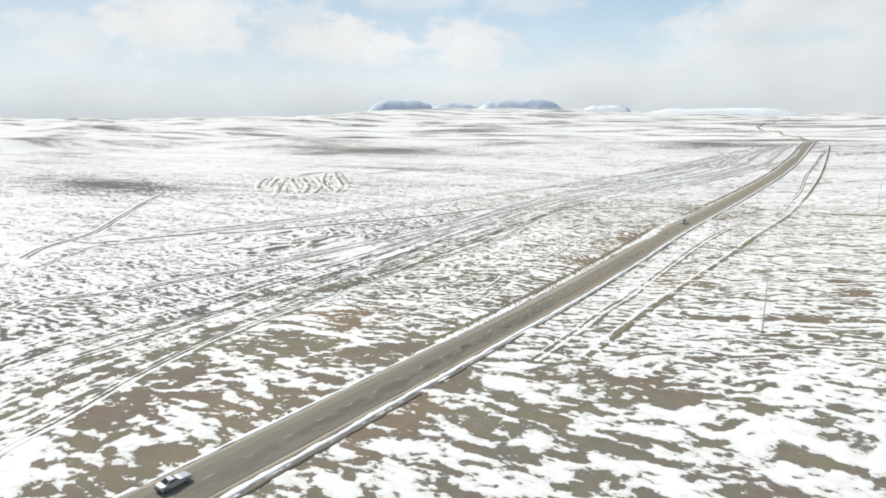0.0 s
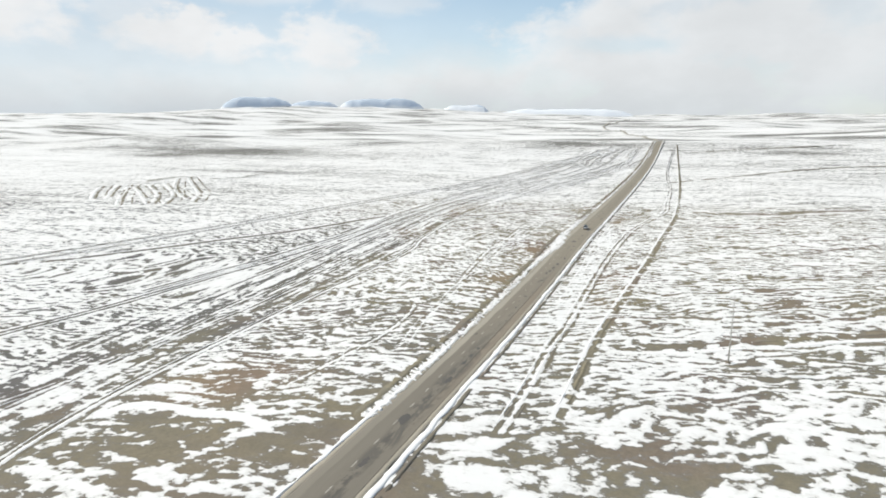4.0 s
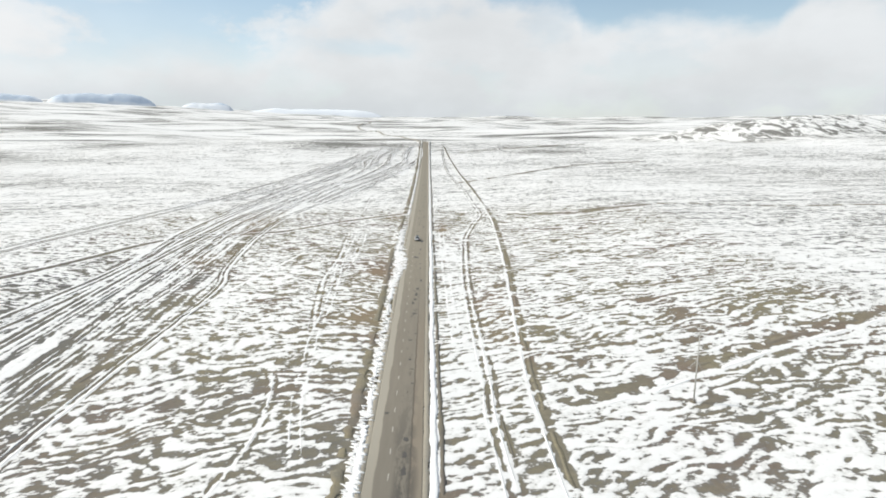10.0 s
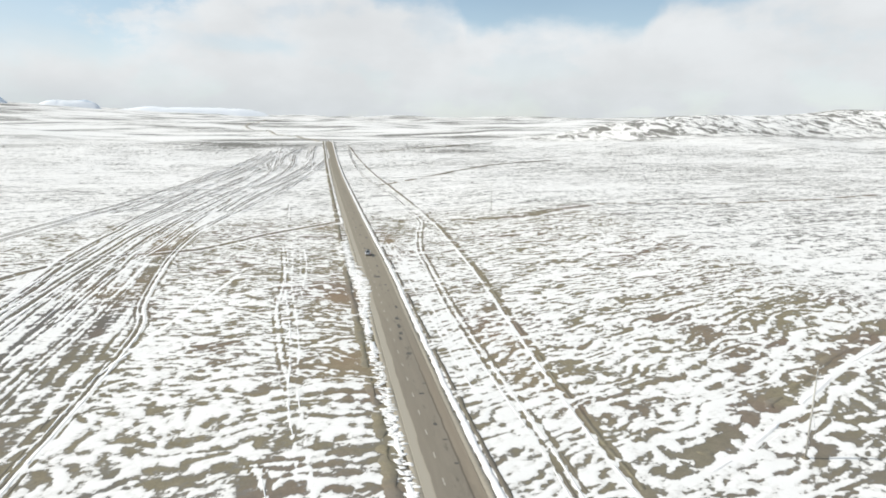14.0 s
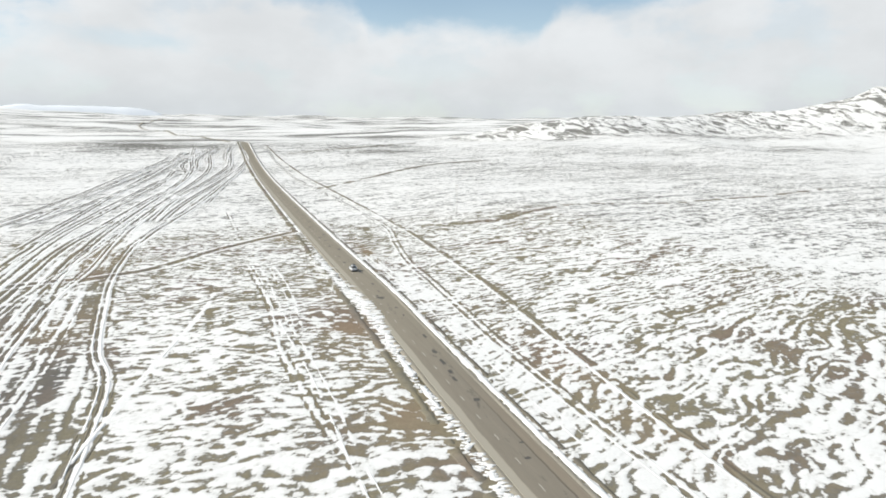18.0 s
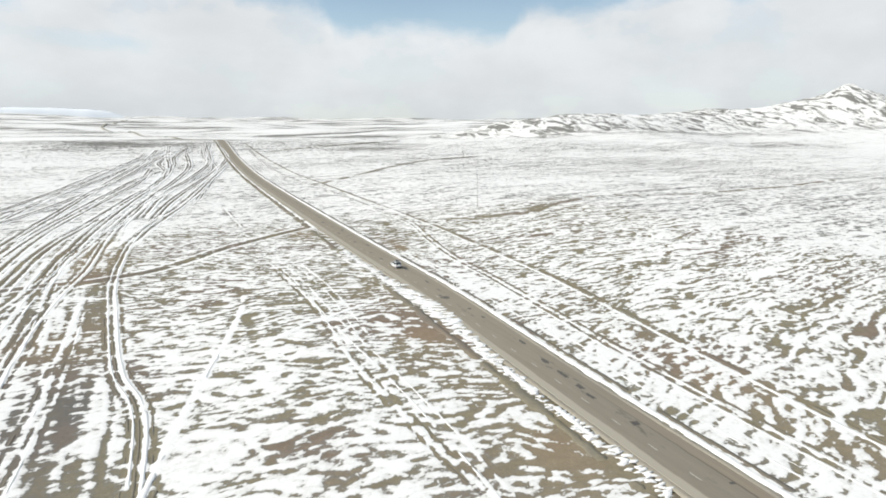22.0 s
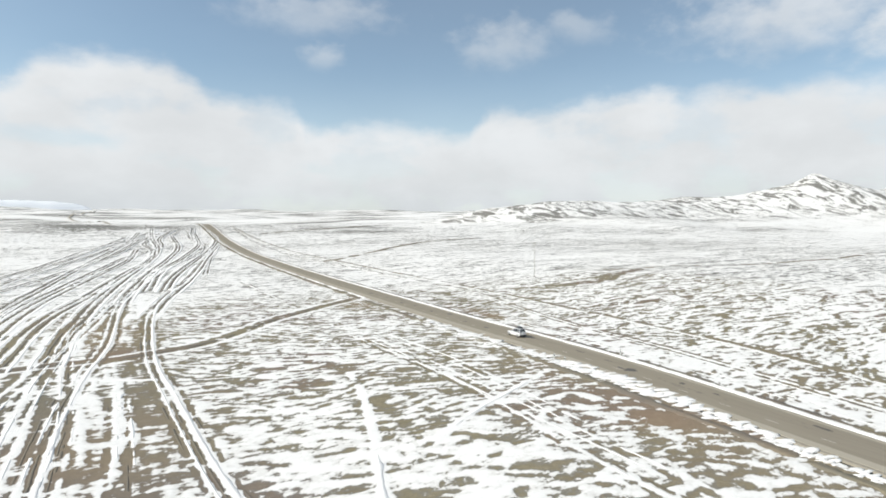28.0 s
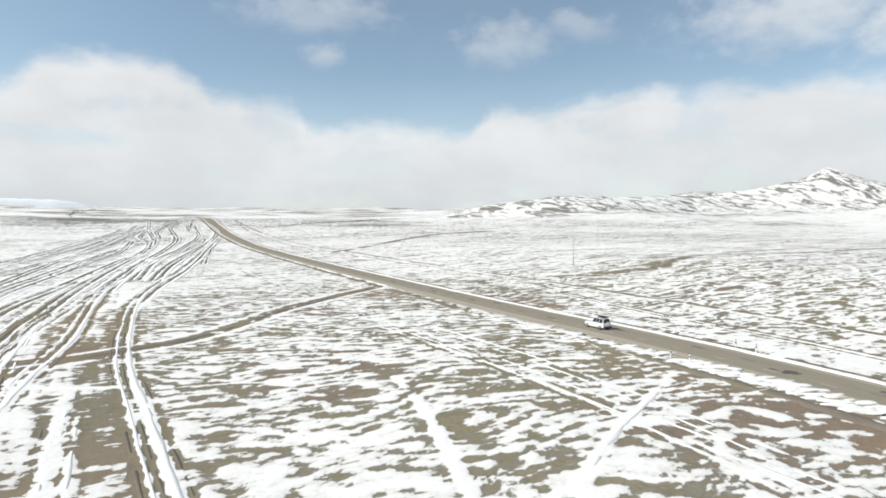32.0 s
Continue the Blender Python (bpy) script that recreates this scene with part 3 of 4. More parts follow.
def mountain_material():
    m, n, b = material("hazed_rock_and_snow")
    at = n.add("ShaderNodeNewGeometry").outputs["Position"]
    p = n.add("ShaderNodeSeparateXYZ")
    n.link(at, p.inputs[0])
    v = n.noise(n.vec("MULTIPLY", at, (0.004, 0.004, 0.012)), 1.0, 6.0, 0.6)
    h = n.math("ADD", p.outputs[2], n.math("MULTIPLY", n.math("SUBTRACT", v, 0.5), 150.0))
    # pale blue-grey rock: haze of the distance is put into its base colour
    hazed_rock = n.mix(n.noise(at, 0.02, 5.0, 0.6), rgb(0.60, 0.665, 0.745), rgb(0.67, 0.73, 0.79))
    n.put(b.inputs["Base Color"], n.mix(n.smooth(h, 186, 210), rgb(0.86, 0.87, 0.88), hazed_rock))
    b.inputs["Roughness"].default_value = 0.95
    b.inputs["Specular IOR Level"].default_value = 0.1
    return m


MAT_ASPHALT = asphalt_material()
MAT_SNOW = snow_material()
MAT_BANK = snow_material("ploughed_snow", 0.35)
MAT_SOIL = soil_material(low=0.0, high=0.45)
MAT_MUD = soil_material("wet_mud", rgb(0.155, 0.14, 0.12), 0.5, 0.95)
MAT_MOUNTAIN = mountain_material()
MAT_DASH = plain("worn_road_paint", (0.40, 0.37, 0.315), 0.8, 0, 0.4, 4.0)
MAT_TAR = plain("old_tar", (0.085, 0.076, 0.065), 0.75, 0, 0.3, 2.0)
MAT_GRAVEL = plain("dusty_gravel", (0.34, 0.30, 0.235), 0.95, 0, 0.22, 2.5)
MAT_WOOD = plain("weathered_wood", (0.50, 0.47, 0.42), 0.85, 0, 0.2, 3.0)
MAT_STEEL = plain("galvanised_steel", (0.45, 0.46, 0.47), 0.45, 0.8, 0.1, 5.0)
MAT_PORCELAIN = plain("porcelain", (0.75, 0.74, 0.70), 0.25, 0, 0.05, 5.0)
MAT_WHITE = plain("white_car_paint", (0.80, 0.80, 0.79), 0.25, 0, 0.05, 3.0)
MAT_GREY = plain("silver_car_paint", (0.50, 0.51, 0.52), 0.3, 0.5, 0.06, 3.0)
MAT_GLASS = plain("tinted_glass", (0.03, 0.035, 0.04), 0.06, 0, 0.05, 2.0)
MAT_RUBBER = plain("tyre_rubber", (0.035, 0.034, 0.033), 0.9, 0, 0.2, 6.0)
MAT_TRIM = plain("black_trim", (0.05, 0.05, 0.05), 0.6, 0, 0.1, 6.0)
MAT_LAMP = plain("lamp_glass", (0.75, 0.75, 0.72), 0.15, 0, 0.05, 6.0)
MAT_RED = plain("red_lamp_glass", (0.45, 0.03, 0.02), 0.2, 0, 0.05, 6.0)

# ---- ground ----
XS = axis(-152, 105, 0.36, -5200, 5200, 1.034)
YS = axis(8, 325, 0.36, -330, 5300, 1.03)


def part(name, bm, mat, parent=None, label="", smooth=False):
    """Links a bmesh as one mesh object, under a thing or a part."""
    me = bpy.data.meshes.new(name)
    bm.to_mesh(me)
    bm.free()
    me.materials.append(mat)
    if smooth:
        me.polygons.foreach_set("use_smooth", np.ones(len(me.polygons), dtype=bool))
    ob = new(name, me)
    ob.parent = parent
    return tagged(ob, label)


def sheet(name, rows, mat, parent=None, label=""):
    """Links rows of points (n, m, 3) as one smooth mesh."""
    rows = np.asarray(rows, float)
    n, m = rows.shape[:2]
    i = (np.arange(n - 1)[:, None] * m + np.arange(m - 1)[None]).ravel()
    faces = np.stack([i, i + 1, i + m + 1, i + m], -1)
    me = bpy.data.meshes.new(name)
    me.from_pydata(rows.reshape(-1, 3).tolist(), [], faces.tolist())
    me.polygons.foreach_set("use_smooth", np.ones(len(me.polygons), dtype=bool))
    me.materials.append(mat)
    ob = new(name, me)
    ob.parent = parent
    return tagged(ob, label)


def curve(points, cell=0.8):
    """An even smooth line through control points."""
    p = np.array(points, float)
    p = np.vstack([2 * p[0] - p[1], p, 2 * p[-1] - p[-2]])
    out = []
    for a, b, c, d in zip(p, p[1:], p[2:], p[3:]):
        k = max(2, int(np.linalg.norm(c - b) / cell))
        t = np.linspace(0, 1, k, endpoint=False)[:, None]
        out.append(0.5 * (2 * b + (c - a) * t + (2 * a - 5 * b + 4 * c - d) * t**2 + (3 * b - a - 3 * c + d) * t**3))
    return np.vstack(out + [p[-2:-1]])


def sideways(line):
    d = np.gradient(line, axis=0)
    d = d / np.linalg.norm(d, axis=1)[:, None]
    return np.stack([d[:, 1], -d[:, 0]], -1)


def band(name, line, offset, width, mat, parent, height, seed, ragged=0.45, gaps=0.0, lift=0.085, cross=4, label=""):
    """A strip of soil or snow along a line, with ragged edges, a rounded top and gaps where it has melted."""
    side = sideways(line)
    along = np.cumsum(np.r_[0, np.linalg.norm(np.diff(line, axis=0), axis=1)])
    zero = along * 0
    wob = (cloudy(along / 9, zero, seed, 3) - 0.5) * 0.9
    left = width * 0.5 * (1 + ragged * 3 * (cloudy(along / 3.0, zero + 3, seed + 7, 4, 0.7) - 0.5))
    right = width * 0.5 * (1 + ragged * 3 * (cloudy(along / 3.0, zero + 8, seed + 9, 4, 0.7) - 0.5))
    keep = step(cloudy(along / 6.0, zero + 5, seed + 3, 4, 0.65), gaps - 0.04, gaps + 0.05) if gaps > 0 else 1.0
    keep = keep * step(along, 0, 5) * step(along[-1] - along, 0, 5)
    left, right = np.maximum(left, 0) * keep, np.maximum(right, 0) * keep
    far = np.hypot(line[:, 0], line[:, 1] - 150)
    up = lift + 0.0012 * np.maximum(far - 250, 0)
    rows = []
    for t in [-1.0] + list(np.linspace(-0.9, 0.9, cross - 1)) + [1.0]:
        o = offset + wob * np.minimum(1.0, 1.2 * width) * 0.4 + np.where(t < 0, t * left, t * right)
        x, y = line[:, 0] + side[:, 0] * o, line[:, 1] + side[:, 1] * o
        z = land(x, y) + (up + 0.06) * keep - 0.06 + height * (1 - t**4) * keep - 0.10 * (abs(t) == 1) * keep
        rows.append(np.stack([x, y, z], -1))
    return sheet(name, np.stack(rows, 1), mat, parent, label)


SEED = [100]


# for each kind of track: what, offset from its middle, width, raggedness, gaps
SPEC = {
    # packed snow left standing in the ruts of a bare track
    "packed": (("mud", 0.1, 0.6, 0.5, 0.32), ("mud", -1.15, 0.55, 0.7, 0.42), ("mud", 1.65, 0.45, 0.7, 0.42), ("snow", 0.85, 1.05, 0.5, 0.2), ("snow", -0.5, 0.5, 0.6, 0.38)),
    # two bare ruts with snow thrown up between and beside them
    "ruts": (("mud", -0.85, 0.55, 0.55, 0.40), ("mud", 0.85, 0.55, 0.55, 0.40), ("snow", 0.0, 0.55, 0.6, 0.42), ("snow", 1.5, 0.5, 0.6, 0.42)),
    # two dark worn wheel lines, clear from afar
    "line": (("mud", -1.0, 1.1, 0.4, 0.24), ("mud", 1.0, 1.1, 0.4, 0.24), ("snow", 0.0, 0.8, 0.5, 0.34), ("snow", 2.2, 1.2, 0.5, 0.32), ("snow", -2.2, 1.2, 0.5, 0.32)),
    # two thin faint ruts
    "thin": (("mud", -0.75, 0.38, 0.6, 0.40), ("mud", 0.75, 0.38, 0.6, 0.40), ("snow", 0.0, 0.45, 0.6, 0.40)),
    # one broad bare track with a line of snow along its edge
    "bare": (("soil", 0.0, 1.6, 0.5, 0.34), ("snow", 1.2, 0.7, 0.6, 0.34)),
    # a broad worn way, bare from edge to edge
    "way": (("mud", 0.0, 2.8, 0.5, 0.22), ("snow", 2.3, 1.3, 0.6, 0.32), ("snow", -2.3, 1.3, 0.6, 0.32)),
    # two thin lines of packed snow
    "faint": (("snow", -0.8, 0.35, 0.6, 0.36), ("snow", 0.8, 0.35, 0.6, 0.36)),
    # dark churned blotches of mud
    "churned": (("mud", 0.0, 1.6, 0.8, 0.42), ("mud", 1.6, 0.8, 0.8, 0.46)),
    # one broad line of packed snow
    "snow": (("snow", 0.0, 1.3, 0.7, 0.34),),
    # one broad rounded drift
    "drift": (("snow", 0.0, 2.6, 0.5, 0.0),),
    # wide shallow strip of bare yellowish soil
    "wash": (("soil", 0.0, 3.4, 0.7, 0.36), ("snow", 3.0, 1.6, 0.6, 0.34)),
    # shallow washed-out strip
    "gully": (("soil", 0.0, 4.0, 0.7, 0.40),),
}
WORN = []     # lines pressed into the snow cover: line, offset, width, sign


def track(kind, points, label, cell=0.65):
    """A wheel track across the steppe: bare ruts and ridges of packed snow."""
    SEED[0] += 20
    seed = SEED[0]
    line = curve(points, cell)
    top = tagged(new("wheel_track"), label, "wheel track", "wheel tracks", "structure")
    within = ((line[:, 0] > -158) & (line[:, 0] < 110) & (line[:, 1] > 0) & (line[:, 1] < 345)) * 1.0
    inside, core = float(np.mean(within)), 1 - 0.5 * within
    for k, (what, offset, width, ragged, gaps) in enumerate(SPEC[kind]):
        if what == "snow":
            band("snow_ridge", line, offset, width * core, MAT_SNOW, top, 0.0, seed + k, min(0.95, ragged + 0.3 * inside), gaps + 0.12 * inside, 0.10 - 0.015 * within)
        else:
            band("rut", line, offset, width * core, MAT_MUD if what == "mud" else MAT_SOIL, top, 0.0, seed + k, min(0.95, ragged + 0.3 * inside), gaps + 0.12 * inside, 0.085 - 0.065 * within)
        WORN.append((line, offset, width, 1 if what == "snow" else -1, seed + k, gaps))
    return top


def press_tracks(xs, ys):
    """How the tracks bare the ground (under 0) or leave packed snow (over 0), over a grid."""
    total = np.zeros((len(ys), len(xs)))
    gx, gy = np.meshgrid(xs, ys)
    patchy = cloudy(gx / 2.6, gy / 2.6, 611, 3, 0.6)
    low, high = np.searchsorted(xs, (-162, 112)), np.searchsorted(ys, (0, 350))
    for sign in (1, -1):
        best = np.zeros(total.shape)
        worn_at = patchy if sign > 0 else 1 - patchy
        for line, offset, width, which, seed, gaps in WORN:
            if which != sign:
                continue
            along = np.cumsum(np.r_[0, np.linalg.norm(np.diff(line, axis=0), axis=1)])
            wob = (cloudy(along / 9, along * 0, seed, 3) - 0.5) * 0.9 * min(1.0, 1.2 * width) * 0.4
            p = line + sideways(line) * (offset + wob)[:, None]
            fine = np.arange(0, along[-1], 0.3)
            px, py = np.interp(fine, along, p[:, 0]), np.interp(fine, along, p[:, 1])
            ix, iy = np.searchsorted(xs, px), np.searchsorted(ys, py)
            ok = (ix > low[0]) & (ix < low[1]) & (iy > high[0]) & (iy < high[1])
            px, py, ix, iy = px[ok], py[ok], ix[ok], iy[ok]
            reach = int(width * 0.9 / 0.36) + 2
            for dy in range(-reach, reach + 1):
                for dx in range(-reach, reach + 1):
                    jx, jy = np.clip(ix + dx, 0, len(xs) - 1), np.clip(iy + dy, 0, len(ys) - 1)
                    d = np.hypot(xs[jx] - px, ys[jy] - py) / ((0.42 if sign > 0 else 0.52) * width)
                    np.maximum.at(best, (jy, jx), np.exp(-d**4) * step(worn_at[jy, jx], gaps - 0.02, gaps + 0.12))
        total += sign * (1.5 if sign > 0 else 1.45) * best
    return total.ravel()


# ---- road ----
road = tagged(new("road"), "straight grey paved two-lane road, damp and dusty", "road", kind="structure")
ROAD_Y = np.arange(-300, 871, 2.5)


def road_rows(xs, lifts):
    rows = []
    for x, lift in zip(xs, lifts):
        rows.append(np.stack([np.full_like(ROAD_Y, x), ROAD_Y, land(0 * ROAD_Y, ROAD_Y) + lift], -1))
    return np.stack(rows, 1)


sheet("asphalt", road_rows((-3.62, -3.6, -3.52, -1.8, 0, 1.8, 3.52, 3.6, 3.62), (-0.3, 0.12, 0.122, 0.15, 0.168, 0.15, 0.122, 0.12, -0.3)), MAT_ASPHALT, road)
for sx in (-1, 1):
    line = np.stack([np.full(1170, sx * 4.0), np.linspace(-300, 870, 1170)], -1)
    band("shoulder", line, 0.0, 1.05, MAT_GRAVEL, road, 0.02, 31 + sx, 0.3, 0.0, 0.07, label="pale dusty gravel shoulder")
for k in range(96):
    y = -25 + 6.02 * k
    z0, z1 = float(land(0, y)) + 0.172, float(land(0, y + 1.5)) + 0.172
    mid = -0.8 * float(step(y, 40, 100))
    ends = ((mid - 0.075, y, z0), (mid + 0.075, y, z0), (mid + 0.075, y + 1.5, z1), (mid - 0.075, y + 1.5, z1))
    bm = bmesh.new()
    lower = [bm.verts.new(e) for e in ends]
    upper = [bm.verts.new((mid + (e[0] - mid) * 0.9, e[1], e[2] + 0.006)) for e in ends]
    bm.faces.new(upper)
    for a in range(4):
        bm.faces.new((lower[a], lower[(a + 1) % 4], upper[(a + 1) % 4], upper[a]))
    part("lane_dash", bm, MAT_DASH, road)


def tar_patch(x, y, wide, long, seed):
    """A thin irregular lens of tar laid on the paving."""
    rnd = random.Random(seed)
    bm = bmesh.new()
    low, high = [], []
    for k in range(14):
        a, r = k * math.pi / 7, rnd.uniform(0.65, 1.15)
        px, py = x + wide / 2 * r * math.copysign(abs(math.cos(a)) ** 0.7, math.cos(a)), y + long / 2 * r * math.copysign(abs(math.sin(a)) ** 0.7, math.sin(a))
        z = float(land(0, py)) + float(np.interp(abs(px), (0, 1.8, 3.5), (0.168, 0.15, 0.122)))
        low.append(bm.verts.new((px, py, z - 0.01)))
        high.append(bm.verts.new((x + (px - x) * 0.92, y + (py - y) * 0.92, z + 0.01)))
    bm.faces.new(high)
    for k in range(14):
        bm.faces.new((low[k], low[(k + 1) % 14], high[(k + 1) % 14], high[k]))
    part("tar_patch", bm, MAT_TAR, road, "dark tar repair")


TAR = [(1.1, 149.2, 1.2, 1.3), (0.9, 122.3, 0.7, 0.9), (1.4, 117.8, 0.9, 0.5), (1.6, 111.8, 0.7, 0.5), (-2.0, 101.2, 0.9, 0.8), (1.2, 164.2, 0.8, 3.6), (0.4, 203.0, 2.0, 1.8), (1.2, 93.3, 1.0, 1.3), (1.2, 89.2, 0.7, 1.8), (1.2, 85.5, 0.8, 2.4), (1.7, 136.0, 0.8, 0.5), (0.7, 132.4, 1.0, 0.7), (0.9, 48.7, 0.9, 3.0), (0.5, 61.4, 1.6, 3.4), (1.4, 77.2, 0.9, 3.0)]
for k, (x, y, wide, long) in enumerate(TAR):
    tar_patch(x, y, wide, long, 40 + k)
draw = random.Random(77)
for k in range(34):
    y = 150 + 300 * (k + draw.random()) / 34
    tar_patch(draw.uniform(-0.2, 2.4), y, draw.uniform(0.4, 1.3), draw.uniform(0.5, 2.4), 400 + k)
FAR_ROAD = [(0, 868), (-6, 1000), (-22, 1180), (-50, 1330), (-100, 1640), (-190, 2060), (-256, 2270), (-268, 2420), (-252, 2680), (-232, 3000)]
far_line = curve(FAR_ROAD, 15)
far_road = tagged(new("far_road"), "distant stretch of grey road winding over snowy hills", "road", kind="structure")
band("asphalt", far_line, 0.0, 7.0, MAT_ASPHALT, far_road, 0.0, 77, 0.1, 0.0, 0.2)

# ---- snow banks along the road ----
bank_line = np.stack([np.full(1900, 5.0), np.linspace(-60, 868, 1900)], -1)
bank = tagged(new("snow_bank"), "narrow continuous ridge of ploughed snow along the road", "snow bank", "snow banks", "structure")
band("snow_ridge", bank_line, 0.1, 0.95, MAT_BANK, bank, 0.1, 201, 0.45, 0.0, 0.10, 6)
band("ditch", bank_line, 1.2, 0.75, MAT_MUD, bank, 0.0, 203, 0.5, 0.34, 0.11, label="thin bare strip of damp soil")
left_bank = tagged(new("snow_bank"), "broken ridge of half-melted ploughed snow along the road", "snow bank", "snow banks", "structure")
line = np.stack([np.full(260, -4.85), np.linspace(-60, 84, 260)], -1)
band("snow_ridge", line, 0.0, 0.75, MAT_BANK, left_bank, 0.07, 211, 0.65, 0.24, 0.10, 6)
line = np.stack([np.interp(np.linspace(58, 172, 300), VERGE_Y, VERGE_X), np.linspace(58, 172, 300)], -1)
band("snow_ridge", line, 0.2, 0.9, MAT_BANK, left_bank, 0.08, 213, 0.9, 0.54, 0.08, 6)
line = np.stack([np.interp(np.linspace(58, 300, 620), VERGE_Y, VERGE_X), np.linspace(58, 300, 620)], -1)
band("ditch", line, -1.8, 1.6, MAT_SOIL, left_bank, 0.0, 215, 0.85, 0.32, 0.11, label="bare brown strip of soil")
line = np.stack([np.full(1100, -5.2), np.linspace(300, 868, 1100)], -1)
band("snow_ridge", line, 0.0, 0.9, MAT_BANK, left_bank, 0.14, 219, 0.7, 0.44, 0.06, 6)
band("ditch", line, -1.6, 2.0, MAT_SOIL, left_bank, 0.0, 221, 0.7, 0.30, 0.11, label="bare brown strip of soil")


def clods(name, label, count, seed, place):
    """Low ragged clumps of snow, strewn and joined into one mesh."""
    rnd = np.random.default_rng(seed)
    verts, faces = [], []
    for k in range(count):
        x, y, long, wide, turn = place(rnd)
        base = len(verts)
        c, sn = math.cos(turn), math.sin(turn)
        for ring_r, up in ((1.0, -0.05), (0.8, 0.05), (0.4, 0.09)):
            for a in range(8):
                r = ring_r * rnd.uniform(0.55, 1.35)
                px, py = long * r * math.cos(a * math.pi / 4), wide * r * math.sin(a * math.pi / 4)
                verts.append((x + px * c - py * sn, y + px * sn + py * c, up))
        for q in (0, 8):
            for a in range(8):
                b = (a + 1) % 8
                faces.append((base + q + a, base + q + b, base + q + 8 + b, base + q + 8 + a))
        faces.append(tuple(base + 16 + a for a in range(8)))
    pts = np.array(verts)
    pts[:, 2] += land(pts[:, 0], pts[:, 1]) + 0.06 + 0.09 * step(pts[:, 0], -5.0, -4.2)
    me = bpy.data.meshes.new(name)
    me.from_pydata(pts.tolist(), [], faces)
    me.polygons.foreach_set("use_smooth", np.ones(len(me.polygons), dtype=bool))
    me.materials.append(MAT_BANK)
    return tagged(new(name, me), label, "snow clods", kind="stuff")


def by_left_edge(rnd):
    y = 60 + 200 * rnd.uniform(0, 1) ** 1.45
    late = float(step(y, 165, 200))
    mid = np.interp(y, VERGE_Y, VERGE_X) * (1 - late) + np.interp(y, (165, 175, 190, 205, 225, 245), (-5.0, -4.0, -3.9, -4.7, -6.6, -7.2)) * late
    big = rnd.uniform(0.6, 1.3) * (1 + 0.9 * late)
    return mid + rnd.uniform(-0.85, 0.85) * (1 + 0.9 * late), y, 0.55 * big, rnd.uniform(0.12, 0.26) * big, rnd.normal(-0.4, 0.2)


clods("snow_clods", "ragged clods of half-melted ploughed snow on bare soil", 1050, 5, by_left_edge)

# ---- wheel tracks ----
track("packed", [(-22, -22), (-32, 2), (-42, 22), (-51, 50), (-54, 92), (-54, 120), (-53, 172), (-57, 193), (-60, 222), (-62, 250), (-61, 298), (-56, 342), (-46, 395), (-32, 499), (-21, 579), (-21, 647), (-22, 709), (-15, 790)],
      "curving wheel track of packed snow and bare ruts")
track("packed", [(-71, 180), (-72, 200), (-72, 218), (-71, 240), (-69, 264), (-68, 323), (-61, 391), (-47, 481), (-29, 563), (-23, 620), (-25, 708), (-19, 791)],
      "wide wheel track of packed snow on bare soil")
track("ruts", [(-75, 180), (-76, 215), (-76, 250), (-72, 299), (-68, 355), (-59, 438), (-45, 549), (-38, 622), (-42, 691), (-28, 776)], "pair of muddy ruts with snow between them")
track("line", [(-83, 131), (-84, 181), (-83, 237), (-83, 294), (-78, 341), (-70, 419), (-60, 504), (-56, 588), (-61, 649), (-46, 753)], "pair of muddy ruts with snow between them")
track("ruts", [(-79, 131), (-80, 170), (-80, 219), (-77, 253), (-72, 314), (-63, 373), (-44, 451), (-35, 492), (-18, 601)], "pair of muddy ruts with snow between them")
track("ruts", [(-69, 15), (-68, 34), (-65, 60), (-69, 100), (-69, 114), (-70, 138), (-73, 171), (-71, 207), (-75, 261), (-75, 313)], "pair of muddy ruts with snow between them")
track("ruts", [(-60, 12), (-63, 40), (-65, 75), (-64, 110), (-66, 150), (-65, 190), (-66, 225)], "pair of muddy ruts with snow between them")
track("line", [(-112, 28), (-104, 46), (-101, 68), (-98, 90), (-95, 119), (-90, 150), (-87, 185), (-88, 240), (-89, 313), (-83, 391), (-71, 500), (-66, 603)], "dark pair of ruts through patchy snow")
track("line", [(-180, 110), (-166, 150), (-152, 190), (-144, 223), (-134, 279), (-120, 366), (-111, 441), (-100, 571), (-84, 645), (-51, 766)], "long pair of ruts through thin snow")
track("line", [(-172, 110), (-158, 150), (-146, 190), (-138, 223), (-128, 279), (-115, 362), (-106, 423), (-95, 527), (-75, 641), (-44, 760)], "long pair of ruts through thin snow")
track("line", [(-111, 345), (-101, 387), (-89, 477), (-75, 592), (-64, 674), (-40, 767)], "long pair of ruts through thin snow")
track("line", [(-101, 105), (-98, 123), (-93, 152), (-88, 205), (-92, 250), (-92, 301), (-89, 351), (-82, 434), (-71, 539), (-51, 615), (-49, 695), (-33, 779)], "pair of muddy ruts with snow between them")
track("ruts", [(-40, 400), (-27, 513), (-18, 578), (-18, 648)], "short pair of ruts beside the road")
track("line", [(-57, 345), (-52, 396), (-37, 495), (-19, 590), (-6, 680), (-6, 763)], "long dark pair of muddy ruts with snow between them")
track("line", [(-62, 350), (-55, 434), (-36, 555), (-23, 636), (-19, 736)], "long dark pair of muddy ruts with snow between them")
track("line", [(-68, 320), (-63, 391), (-49, 520), (-39, 615), (-39, 721)], "long dark pair of muddy ruts with snow between them")
track("line", [(-76, 242), (-76, 284), (-72, 367), (-61, 486), (-53, 599), (-55, 698), (-54, 786)], "long dark pair of muddy ruts with snow between them")
track("line", [(-95, 303), (-93, 376), (-86, 533), (-74, 647), (-65, 751)], "long dark pair of muddy ruts with snow between them")
